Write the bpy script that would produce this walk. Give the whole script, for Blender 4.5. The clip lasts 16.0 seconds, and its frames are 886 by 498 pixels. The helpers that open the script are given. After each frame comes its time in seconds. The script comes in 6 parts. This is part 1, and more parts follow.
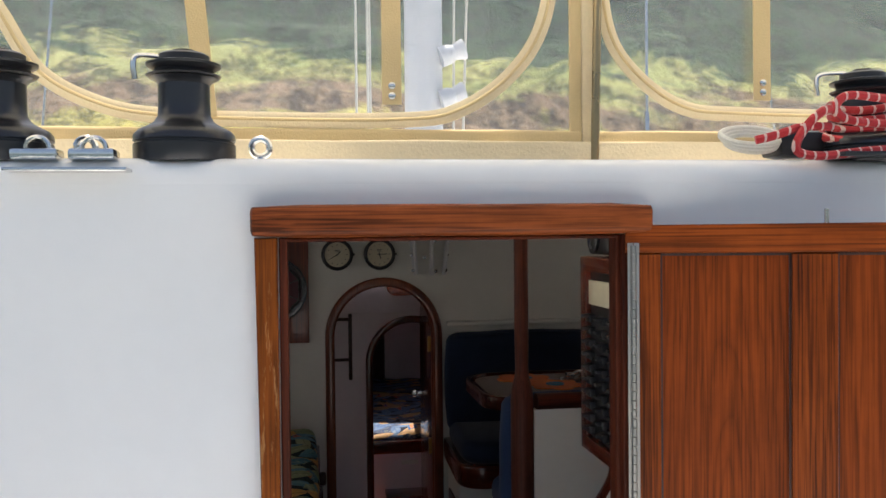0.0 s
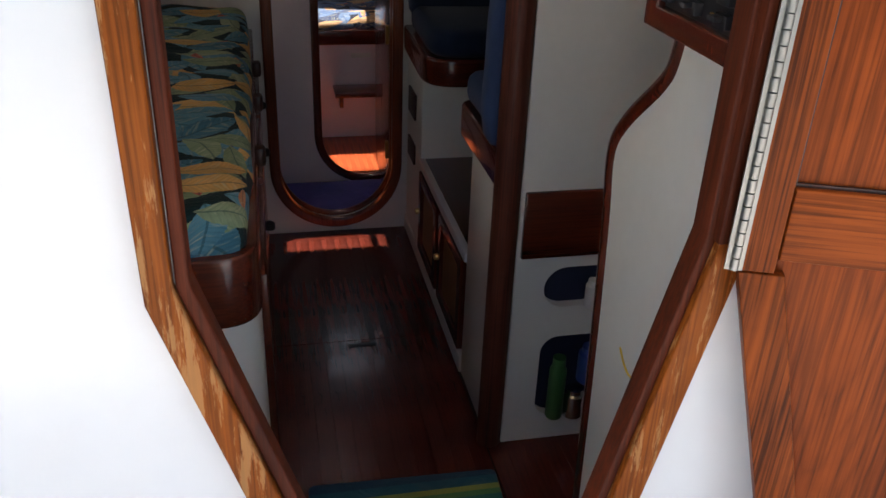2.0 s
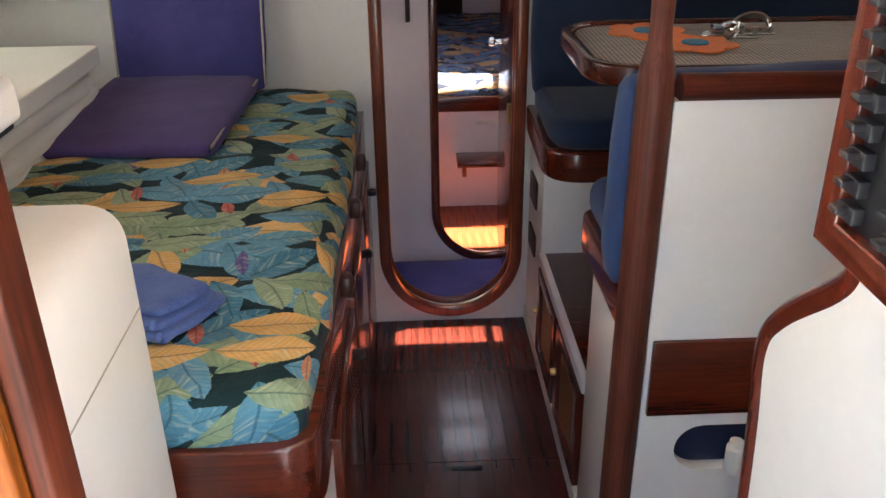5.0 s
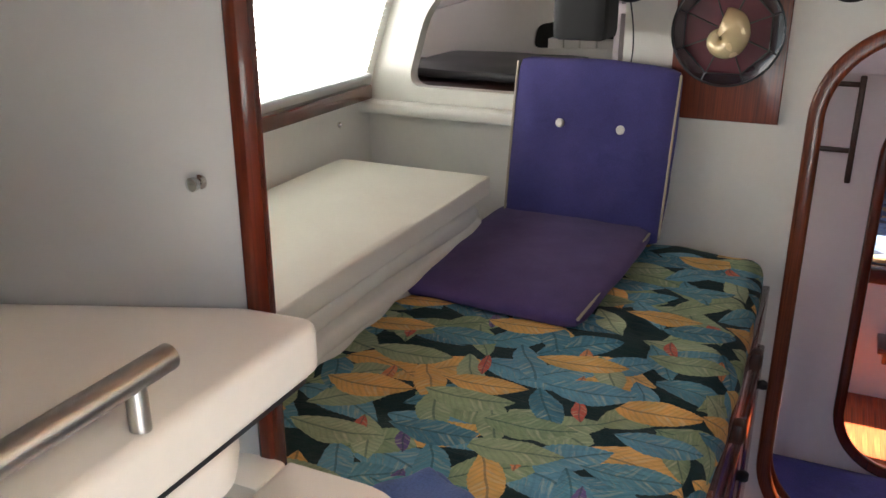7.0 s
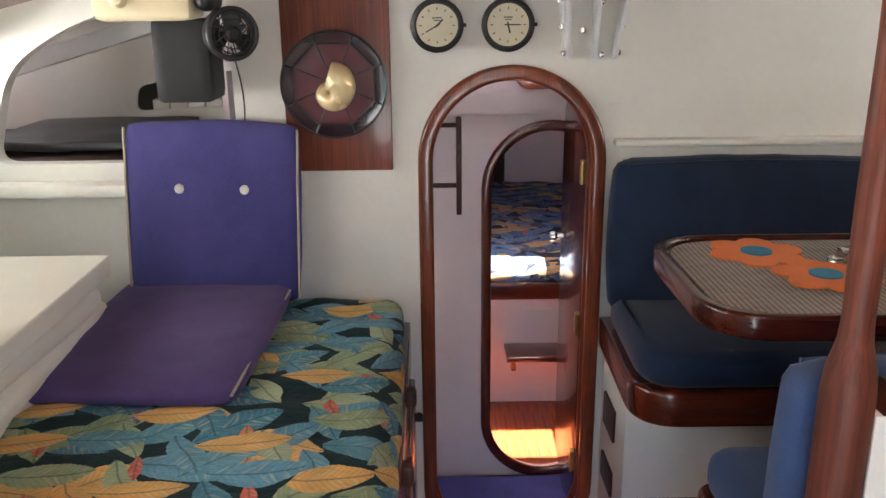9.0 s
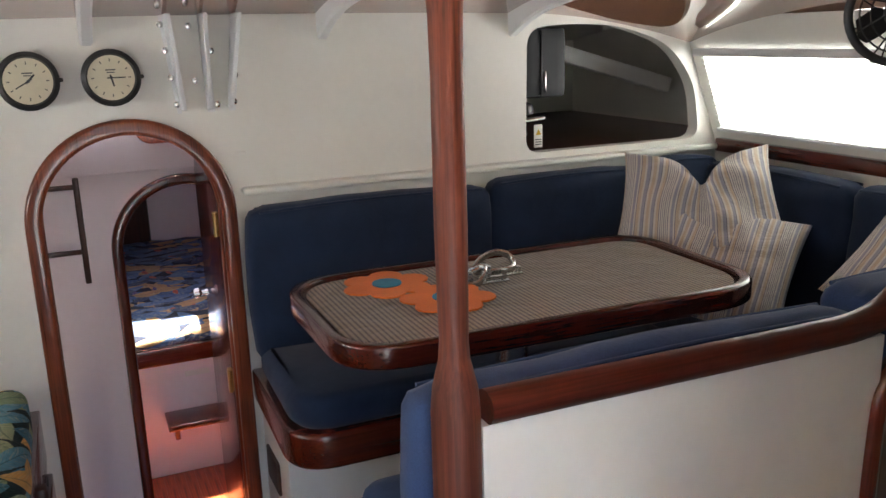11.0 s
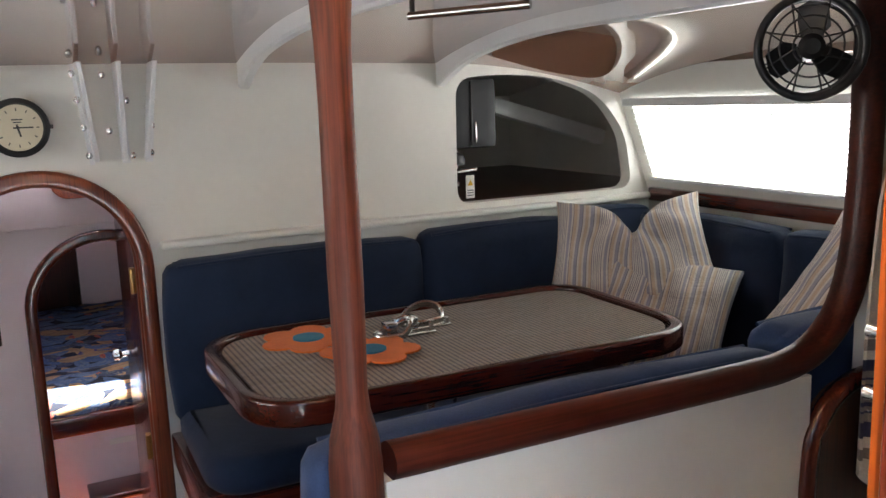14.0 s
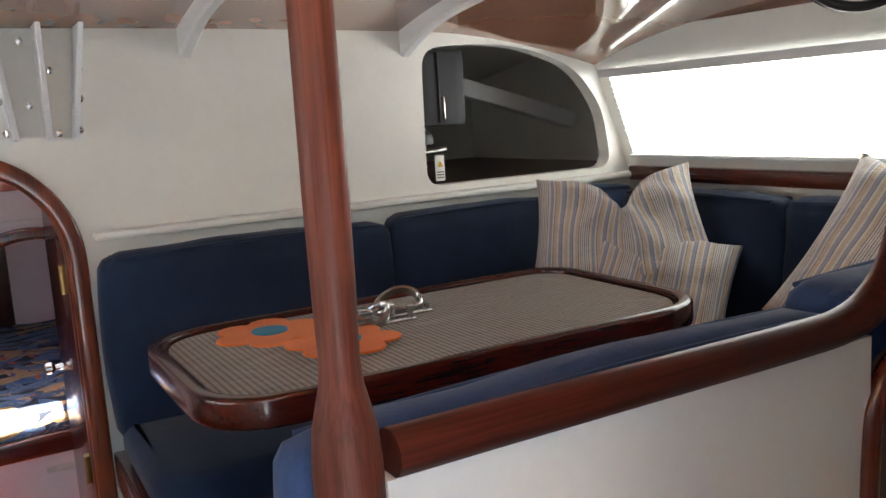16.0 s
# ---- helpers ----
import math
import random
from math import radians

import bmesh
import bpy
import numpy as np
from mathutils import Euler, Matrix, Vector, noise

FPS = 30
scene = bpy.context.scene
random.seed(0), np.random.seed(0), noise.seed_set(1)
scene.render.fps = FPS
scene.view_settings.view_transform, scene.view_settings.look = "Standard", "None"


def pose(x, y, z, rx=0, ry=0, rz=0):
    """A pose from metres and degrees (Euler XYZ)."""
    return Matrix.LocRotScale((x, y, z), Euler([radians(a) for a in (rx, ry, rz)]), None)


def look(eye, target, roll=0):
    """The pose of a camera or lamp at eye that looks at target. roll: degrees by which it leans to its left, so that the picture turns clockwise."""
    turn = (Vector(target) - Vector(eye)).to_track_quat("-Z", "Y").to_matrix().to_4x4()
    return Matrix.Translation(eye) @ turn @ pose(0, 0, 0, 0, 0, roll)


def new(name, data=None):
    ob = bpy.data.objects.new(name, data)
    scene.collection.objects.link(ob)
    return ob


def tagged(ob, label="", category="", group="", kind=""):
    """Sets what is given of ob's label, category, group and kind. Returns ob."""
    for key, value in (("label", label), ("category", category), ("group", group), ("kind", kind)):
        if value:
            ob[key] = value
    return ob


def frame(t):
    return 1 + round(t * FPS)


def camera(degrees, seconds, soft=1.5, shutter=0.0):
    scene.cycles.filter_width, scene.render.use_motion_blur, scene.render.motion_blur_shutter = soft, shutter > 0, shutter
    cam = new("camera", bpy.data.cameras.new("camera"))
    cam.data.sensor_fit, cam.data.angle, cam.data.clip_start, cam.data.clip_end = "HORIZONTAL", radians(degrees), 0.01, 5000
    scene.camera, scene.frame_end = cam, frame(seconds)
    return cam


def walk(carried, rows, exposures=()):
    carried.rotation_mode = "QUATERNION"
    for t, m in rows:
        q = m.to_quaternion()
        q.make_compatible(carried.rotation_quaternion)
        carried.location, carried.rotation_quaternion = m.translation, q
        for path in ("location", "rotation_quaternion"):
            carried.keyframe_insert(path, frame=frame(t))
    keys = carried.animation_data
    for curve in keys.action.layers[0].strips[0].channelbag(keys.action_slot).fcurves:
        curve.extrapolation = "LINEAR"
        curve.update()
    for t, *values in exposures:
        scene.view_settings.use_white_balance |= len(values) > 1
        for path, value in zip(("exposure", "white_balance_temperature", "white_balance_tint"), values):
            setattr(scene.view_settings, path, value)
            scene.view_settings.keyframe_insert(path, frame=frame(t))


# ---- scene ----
cam = camera(55.2, 16.0)
PATH = [
    (0, (0.006, 0.15, 1.808), (0.307, 2.127, 1.766), -0.6),
    (0.5, (0.034, 0.206, 1.79), (0.322, 2.171, 1.556), -0.5),
    (0.8, (0.062, 0.265, 1.786), (0.338, 2.211, 1.411), -0.1),
    (1, (0.078, 0.327, 1.782), (0.359, 2.252, 1.316), 0.4),
    (1.5, (0.082, 0.513, 1.724), (0.416, 2.362, 1.038), 1.2),
    (2, (0.047, 0.781, 1.605), (0.437, 2.509, 0.677), 2.3),
    (2.5, (0.005, 0.937, 1.567), (0.362, 2.59, 0.499), 1.7),
    (2.8, (0.009, 0.976, 1.578), (0.33, 2.654, 0.538), 1.7),
    (3, (0.038, 0.965, 1.578), (0.321, 2.659, 0.552), 1.1),
    (3.2, (0.075, 0.92, 1.589), (0.304, 2.629, 0.576), 1.6),
    (5.3, (0.175, 1.203, 1.709), (0.173, 3.003, 0.837), -1.6),
    (5.5, (0.178, 1.245, 1.713), (0.096, 3.04, 0.835), -2.0),
    (6, (0.25, 1.4, 1.764), (-0.222, 3.158, 0.935), -0.9),
    (6.5, (0.209, 1.503, 1.784), (-0.602, 3.15, 0.991), 1.3),
    (7, (0.112, 1.563, 1.782), (-0.678, 3.267, 1.097), -0.0),
    (7.5, (0.042, 1.59, 1.781), (-0.738, 3.322, 1.157), 1.3),
    (8, (0.05, 1.611, 1.787), (-0.539, 3.421, 1.173), 1.7),
    (8.5, (0.066, 1.618, 1.806), (-0.244, 3.491, 1.176), 0.5),
    (9, (0.086, 1.631, 1.796), (0.112, 3.544, 1.213), -0.6),
    (9.5, (0.126, 1.65, 1.79), (0.411, 3.549, 1.232), -1.2),
    (10, (0.162, 1.661, 1.786), (0.693, 3.508, 1.229), -1.4),
    (10.2, (0.163, 1.652, 1.791), (0.761, 3.476, 1.228), -1.4),
    (12.3, (0.227, 1.638, 1.785), (1.12, 3.396, 1.456), -2.3),
    (12.5, (0.22, 1.64, 1.782), (1.122, 3.395, 1.458), -2.3),
    (13, (0.233, 1.646, 1.765), (1.115, 3.398, 1.371), -2.0),
    (13.5, (0.258, 1.66, 1.765), (1.148, 3.398, 1.332), -2.0),
    (14, (0.273, 1.666, 1.745), (1.158, 3.424, 1.393), -2.0),
    (14.5, (0.272, 1.705, 1.676), (1.208, 3.439, 1.338), -1.8),
    (15, (0.286, 1.754, 1.65), (1.290, 3.452, 1.313), -2.4),
    (15.5, (0.296, 1.842, 1.615), (1.301, 3.554, 1.368), -2.9),
    (16, (0.319, 1.891, 1.619), (1.31, 3.599, 1.302), -3.5),
]
EXPOSURES = [(t, stops, kelvin, 10) for t, stops, kelvin in ((0.0, 0.5, 6750), (1.0, 0.85, 6750), (1.5, 0.82, 6750), (2.0, 1.12, 6750), (2.5, 1.3, 6750), (3.2, 1.65, 6750), (5.3, 3.1, 6700), (6.5, 2.8, 6700), (7.5, 2.82, 6600), (8.5, 3.12, 6600), (9.5, 3.45, 6700), (10.2, 3.4, 6650), (12.3, 2.85, 6400), (14.0, 3.02, 6400), (16.0, 3.18, 6400))]
walk(cam, [(t, look(eye, target, roll)) for t, eye, target, roll in PATH], EXPOSURES)

# ---------------------------------------------------------------- world, sun and window light
world = bpy.data.worlds.new("sky")
scene.world = world
world.use_nodes = True
wt = world.node_tree
sky = wt.nodes.new("ShaderNodeTexSky")
sky.sky_type, sky.sun_disc = "NISHITA", False
sky.sun_elevation, sky.sun_rotation, sky.dust_density = radians(73), radians(0), 4.0
wt.nodes["Background"].inputs["Strength"].default_value = 0.15
wt.links.new(sky.outputs[0], wt.nodes["Background"].inputs[0])
sun = new("sun", bpy.data.lights.new("sun", "SUN"))
sun.data.energy, sun.data.angle, sun.data.color = 5.0, radians(0.5), (1.0, 0.94, 0.85)
sun.matrix_world = look((0, 3.0, 10.0), (0, 0, 0))


# ---------------------------------------------------------------- materials
def lin(r, g, b):
    """A linear colour from 0-255 display values."""
    return tuple(((c / 255 + 0.055) / 1.055) ** 2.4 if c > 10 else c / 255 / 12.92 for c in (r, g, b)) + (1.0,)


def node(nt, kind, **values):
    """A node; keys that name an input set it (underscores for spaces), the rest are attributes."""
    n = nt.nodes.new("ShaderNode" + kind)
    for k, v in values.items():
        name = k.replace("_", " ")
        if name in n.inputs:
            n.inputs[name].default_value = v
        elif k == "operation":
            n.operation = v
        elif k == "voronoi_dimensions":
            n.voronoi_dimensions = v
        elif k == "distance":
            n.distance = v
        elif k == "feature":
            n.feature = v
        elif k == "wave_type":
            n.wave_type = v
        elif k == "bands_direction":
            n.bands_direction = v
    return n


def material(name):
    m = bpy.data.materials.new(name)
    m.use_nodes = True
    nt = m.node_tree
    return m, nt, nt.nodes["Principled BSDF"]


def mixed(nt, fac, a, b, mode="MIX"):
    """Mix two colours, each a socket or a value; returns the result's socket."""
    n = nt.nodes.new("ShaderNodeMix")
    n.data_type, n.blend_type = "RGBA", mode
    for socket, v in ((n.inputs[0], fac), (n.inputs[6], a), (n.inputs[7], b)):
        if isinstance(v, (int, float, tuple)):
            socket.default_value = v
        else:
            nt.links.new(v, socket)
    return n.outputs[2]


def coords(nt, scale=(1, 1, 1), turn=(0, 0, 0), shift=(0, 0, 0), swing=0.0):
    """Object coordinates, scaled, turned and shifted; swing turns them about the upright before that."""
    c, m = nt.nodes.new("ShaderNodeTexCoord"), nt.nodes.new("ShaderNodeMapping")
    if swing:
        first = nt.nodes.new("ShaderNodeMapping")
        first.inputs["Rotation"].default_value = (0, 0, radians(swing))
        nt.links.new(c.outputs["Object"], first.inputs[0])
        nt.links.new(first.outputs[0], m.inputs[0])
    else:
        nt.links.new(c.outputs["Object"], m.inputs[0])
    m.inputs["Scale"].default_value, m.inputs["Location"].default_value = scale, shift
    m.inputs["Rotation"].default_value = [radians(a) for a in turn]
    return m.outputs[0]


def noisy(nt, vec, scale, detail=3.0, rough=0.5, distortion=0.0):
    n = node(nt, "TexNoise", Scale=scale, Detail=detail, Roughness=rough, Distortion=distortion)
    nt.links.new(vec, n.inputs["Vector"])
    return n.outputs[0]


def ramp(nt, fac, stops, constant=False):
    r = nt.nodes.new("ShaderNodeValToRGB")
    if constant:
        r.color_ramp.interpolation = "CONSTANT"
    e = r.color_ramp.elements
    while len(e) < len(stops):
        e.new(0.5)
    for k, (p, c) in zip(e, stops):
        k.position, k.color = p, c
    nt.links.new(fac, r.inputs[0])
    return r.outputs[0]


def math_node(nt, op, a, b=0.0):
    n = node(nt, "Math", operation=op)
    for socket, v in zip(n.inputs, (a, b)):
        if isinstance(v, (int, float)):
            socket.default_value = v
        else:
            nt.links.new(v, socket)
    return n.outputs[0]


def math_node_vector(nt, uv, across):
    """Coordinates that run with the side veins of a leaf: fine along it, slow out from the midrib."""
    n = nt.nodes.new("ShaderNodeCombineXYZ")
    nt.links.new(math_node(nt, "MULTIPLY", math_node(nt, "ADD", uv.outputs[0], math_node(nt, "MULTIPLY", across, -0.55)), 16.0), n.inputs[0])
    nt.links.new(math_node(nt, "MULTIPLY", uv.outputs[1], 3.5), n.inputs[1])
    return n.outputs[0]


def bump(nt, bsdf, height, strength, distance=0.01):
    n = node(nt, "Bump", Strength=strength, Distance=distance)
    nt.links.new(height, n.inputs["Height"])
    nt.links.new(n.outputs[0], bsdf.inputs["Normal"])


def tone(c, k):
    return (min(1, c[0] * k), min(1, c[1] * k), min(1, c[2] * k), 1.0)


def paint(name, colour, rough=0.4, var=0.08, bumps=0.08, grain=60.0, coat=0.0, metal=0.0, broad=2.5):
    """Painted or plain surface: broad stains, fine grain, uneven gloss."""
    m, nt, b = material(name)
    v = coords(nt)
    big, fine = noisy(nt, v, broad, 4.0, 0.6), noisy(nt, v, grain, 3.0)
    c = ramp(nt, big, [(0.3, tone(colour, 1 - var)), (0.7, tone(colour, 1 + var))])
    c = mixed(nt, var, c, ramp(nt, fine, [(0.3, tone(colour, 0.7)), (0.7, tone(colour, 1.15))]))
    nt.links.new(c, b.inputs["Base Color"])
    r = node(nt, "MapRange", To_Min=rough * 0.8, To_Max=min(1, rough * 1.25))
    nt.links.new(big, r.inputs[0])
    nt.links.new(r.outputs[0], b.inputs["Roughness"])
    b.inputs["Coat Weight"].default_value, b.inputs["Metallic"].default_value = coat, metal
    bump(nt, b, fine, bumps, 0.002)
    return m


def wood(name, dark, light, axis, rough=0.3, coat=0.3, wear=0.0, scale=1.0, swing=0.0, heart=None, spec=0.5, bands=0.22, grain=0.4):
    """Timber with grain along an axis: figure, pores and, if asked, bleached worn patches."""
    m, nt, b = material(name)
    s = [7.0 * scale] * 3
    s["xyz".index(axis)] = 0.55 * scale
    v = coords(nt, s, swing=swing)
    figure = noisy(nt, v, 1.6, 5.0, 0.55, 1.4)
    wave = node(nt, "MapRange", From_Min=-1.0, From_Max=1.0)
    nt.links.new(math_node(nt, "SINE", math_node(nt, "MULTIPLY", figure, 46.0)), wave.inputs[0])
    p = [260.0] * 3
    p["xyz".index(axis)] = 5.0
    pores = noisy(nt, coords(nt, p, swing=swing), 1.0, 2.0)
    c = ramp(nt, figure, [(0.32, dark), (0.52, tone(light, 0.85)), (0.72, light)])
    c = mixed(nt, bands, c, mixed(nt, wave.outputs[0], dark, light))
    c = mixed(nt, grain, c, ramp(nt, pores, [(0.38, tone(dark, 0.4)), (0.56, light)]))
    p = [210.0] * 3
    p["xyz".index(axis)] = 5.0
    fibre = noisy(nt, coords(nt, p, swing=swing), 1.0, 4.0, 0.65)
    c = mixed(nt, 0.5, c, ramp(nt, fibre, [(0.34, (0.60, 0.53, 0.46, 1)), (0.62, (1.12, 1.12, 1.12, 1))]), "MULTIPLY")
    stain = noisy(nt, coords(nt, (1, 1, 1)), 4.5, 5.0, 0.65)
    c = mixed(nt, 0.5, c, ramp(nt, stain, [(0.34, (0.5, 0.45, 0.4, 1)), (0.58, (1.08, 1.08, 1.08, 1))]), "MULTIPLY")
    b.inputs["Specular IOR Level"].default_value = spec
    if heart:
        at = coords(nt, (1.0, 0.0, 0.085), (0, 0, 0), (-heart[0], 0, -heart[1] * 0.085))
        far = node(nt, "VectorMath", operation="LENGTH")
        nt.links.new(at, far.inputs[0])
        d = math_node(nt, "ADD", far.outputs["Value"], math_node(nt, "MULTIPLY", noisy(nt, coords(nt, (9, 9, 1.6)), 1.0, 5.0), 0.075))
        arcs = math_node(nt, "POWER", math_node(nt, "ABSOLUTE", math_node(nt, "SINE", math_node(nt, "MULTIPLY", d, 260.0))), 0.6)
        c = mixed(nt, 0.24, c, mixed(nt, arcs, tone(dark, 0.7), tone(light, 1.1)))
    if wear:
        w = [34.0] * 3
        w["xyz".index(axis)] = 4.0
        patch = ramp(nt, noisy(nt, coords(nt, w), 1.5, 6.0, 0.7), [(0.62 - wear * 0.08, (0, 0, 0, 1)), (0.60, (1, 1, 1, 1))])
        c = mixed(nt, math_node(nt, "MULTIPLY", patch, 0.5), c, lin(196, 146, 92))
    nt.links.new(c, b.inputs["Base Color"])
    r = node(nt, "MapRange", To_Min=rough * 0.8, To_Max=min(1, rough * 1.4))
    nt.links.new(pores, r.inputs[0])
    nt.links.new(r.outputs[0], b.inputs["Roughness"])
    b.inputs["Coat Weight"].default_value, b.inputs["Coat Roughness"].default_value = coat, 0.08
    bump(nt, b, pores, 0.12, 0.002)
    return m


def fabric(name, colour, other=None, weave=420.0, puff=0.5):
    """Cloth: faded patches, weave and soft creases."""
    m, nt, b = material(name)
    v = coords(nt)
    big = noisy(nt, v, 4.0, 4.0, 0.6)
    c = ramp(nt, big, [(0.35, tone(colour, 0.82)), (0.65, other or tone(colour, 1.2))])
    thread = noisy(nt, v, weave, 2.0)
    c = mixed(nt, 0.25, c, ramp(nt, thread, [(0.35, tone(colour, 0.55)), (0.65, tone(colour, 1.5))]))
    nt.links.new(c, b.inputs["Base Color"])
    b.inputs["Roughness"].default_value = 0.9
    b.inputs["Sheen Weight"].default_value = 0.1
    b.inputs["Specular IOR Level"].default_value = 0.3
    crease = noisy(nt, coords(nt, (1, 1, 1)), 9.0, 5.0, 0.6, 0.6)
    bump(nt, b, math_node(nt, "ADD", math_node(nt, "MULTIPLY", thread, 0.12), crease), puff, 0.006)
    return m


def leaf_print(name, ground, colours, size=1.0, shift=(0, 0, 0)):
    """Quilted cotton with a print of large tropical leaves in several layers."""
    m, nt, b = material(name)
    parts, over = nt.nodes.new("ShaderNodeSeparateXYZ"), nt.nodes.new("ShaderNodeCombineXYZ")
    nt.links.new(coords(nt), parts.inputs[0])
    nt.links.new(math_node(nt, "SUBTRACT", parts.outputs[0], parts.outputs[2]), over.inputs[0])
    nt.links.new(math_node(nt, "ADD", parts.outputs[1], parts.outputs[2]), over.inputs[1])
    base = over.outputs[0]
    warp = node(nt, "TexNoise", Scale=6.0, Detail=2.0)
    nt.links.new(base, warp.inputs["Vector"])
    c = ground
    for k, (turn, su, sv, limit) in enumerate(((14, 4.0, 5.6, 0.33), (-38, 4.4, 6.0, 0.29), (62, 4.6, 6.4, 0.24), (75, 6.6, 8.6, 0.14), (-6, 4.3, 6.0, 0.28))):
        mp = nt.nodes.new("ShaderNodeMapping")
        mp.inputs["Rotation"].default_value = (0, 0, radians(turn))
        mp.inputs["Location"].default_value = (k * 1.37 + shift[0], k * 0.71 + shift[1], 0)
        add = node(nt, "VectorMath", operation="MULTIPLY_ADD")
        add.inputs[1].default_value = (0.035, 0.035, 0.0)
        nt.links.new(warp.outputs[1], add.inputs[0])
        nt.links.new(base, add.inputs[2])
        nt.links.new(add.outputs[0], mp.inputs[0])
        sc = node(nt, "VectorMath", operation="MULTIPLY")
        sc.inputs[1].default_value = (su / size, sv / size, 0)
        nt.links.new(mp.outputs[0], sc.inputs[0])
        vo = node(nt, "TexVoronoi", voronoi_dimensions="2D", Scale=1.0, Randomness=0.7)
        nt.links.new(sc.outputs[0], vo.inputs["Vector"])
        # a pointed leaf about each cell's middle: long in u, with a ragged edge
        off = node(nt, "VectorMath", operation="SUBTRACT")
        nt.links.new(sc.outputs[0], off.inputs[0])
        nt.links.new(vo.outputs["Position"], off.inputs[1])
        leaf_uv = nt.nodes.new("ShaderNodeSeparateXYZ")
        nt.links.new(off.outputs[0], leaf_uv.inputs[0])
        across = math_node(nt, "ABSOLUTE", math_node(nt, "ADD", leaf_uv.outputs[1], math_node(nt, "MULTIPLY", math_node(nt, "MULTIPLY", leaf_uv.outputs[0], leaf_uv.outputs[0]), 0.45 - 0.22 * k)))
        along2 = math_node(nt, "MULTIPLY", math_node(nt, "MULTIPLY", leaf_uv.outputs[0], leaf_uv.outputs[0]), 1.25)
        ribs = math_node(nt, "SINE", math_node(nt, "MULTIPLY", math_node(nt, "ADD", leaf_uv.outputs[0], math_node(nt, "MULTIPLY", across, -0.55)), 95.0))
        edge = math_node(nt, "ADD", math_node(nt, "ADD", across, along2), math_node(nt, "ADD", math_node(nt, "MULTIPLY", ribs, 0.006), math_node(nt, "MULTIPLY", math_node(nt, "SUBTRACT", noisy(nt, sc.outputs[0], 5.0, 2.0), 0.5), 0.05)))
        mask = math_node(nt, "LESS_THAN", edge, limit)
        pick = nt.nodes.new("ShaderNodeSeparateColor")
        nt.links.new(vo.outputs["Color"], pick.inputs[0])
        if k == 3:
            mask = math_node(nt, "MULTIPLY", mask, math_node(nt, "LESS_THAN", pick.outputs[1], 0.3))
        n = len(colours)
        leaf = ramp(nt, pick.outputs[k % 3], [((i / n), colours[(i + k) % n]) for i in range(n)], True) if k != 3 else ramp(nt, pick.outputs[0], [(0.0, lin(206, 100, 84)), (0.45, lin(112, 92, 146)), (0.8, lin(222, 140, 96))], True)
        shade = noisy(nt, sc.outputs[0], 2.2, 3.0, 0.6)
        leaf = mixed(nt, 0.45, leaf, ramp(nt, shade, [(0.3, (0.34, 0.44, 0.46, 1)), (0.62, (1.0, 1.0, 1.0, 1))]), "MULTIPLY")
        streak = noisy(nt, math_node_vector(nt, leaf_uv, across), 1.0, 3.0, 0.6)
        leaf = mixed(nt, ramp(nt, streak, [(0.52, (0, 0, 0, 1)), (0.72, (0.55, 0.55, 0.55, 1))]), leaf, lin(206, 206, 172))
        leaf = mixed(nt, 0.2, leaf, ramp(nt, math_node(nt, "ADD", math_node(nt, "MULTIPLY", ribs, 0.5), 0.5), [(0.1, (0.35, 0.42, 0.45, 1)), (0.5, (1.0, 1.0, 1.0, 1))]), "MULTIPLY")
        leaf = mixed(nt, math_node(nt, "MULTIPLY", math_node(nt, "LESS_THAN", across, 0.016), 0.5), leaf, tone(ground, 2.4))
        c = mixed(nt, mask, c, leaf)
    nt.links.new(c, b.inputs["Base Color"])
    b.inputs["Roughness"].default_value = 0.75
    b.inputs["Sheen Weight"].default_value = 0.03
    b.inputs["Specular IOR Level"].default_value = 0.25
    pucker = noisy(nt, coords(nt, (1, 2.2, 1)), 22.0, 4.0, 0.6, 0.8)
    bump(nt, b, pucker, 0.55, 0.012)
    return m


def striped(name, axis, period, stops, rough=0.85, cloth=False):
    """Woven stripes across an axis of the thing."""
    m, nt, b = material(name)
    s = nt.nodes.new("ShaderNodeSeparateXYZ")
    nt.links.new(nt.nodes.new("ShaderNodeTexCoord").outputs["UV"] if cloth else coords(nt), s.inputs[0])
    f = math_node(nt, "FRACT", math_node(nt, "DIVIDE", math_node(nt, "ADD", s.outputs["xyz".index(axis)], 10.0), period))
    c = ramp(nt, f, stops, True)
    thread = noisy(nt, coords(nt), 380.0, 2.0)
    c = mixed(nt, 0.22, c, ramp(nt, thread, [(0.3, (0.15, 0.14, 0.13, 1)), (0.7, (1, 1, 1, 1))]), "MULTIPLY")
    nt.links.new(c, b.inputs["Base Color"])
    b.inputs["Roughness"].default_value = rough
    b.inputs["Sheen Weight"].default_value = 0.2
    bump(nt, b, noisy(nt, coords(nt), 11.0, 4.0, 0.6, 0.8), 0.6, 0.02)
    return m


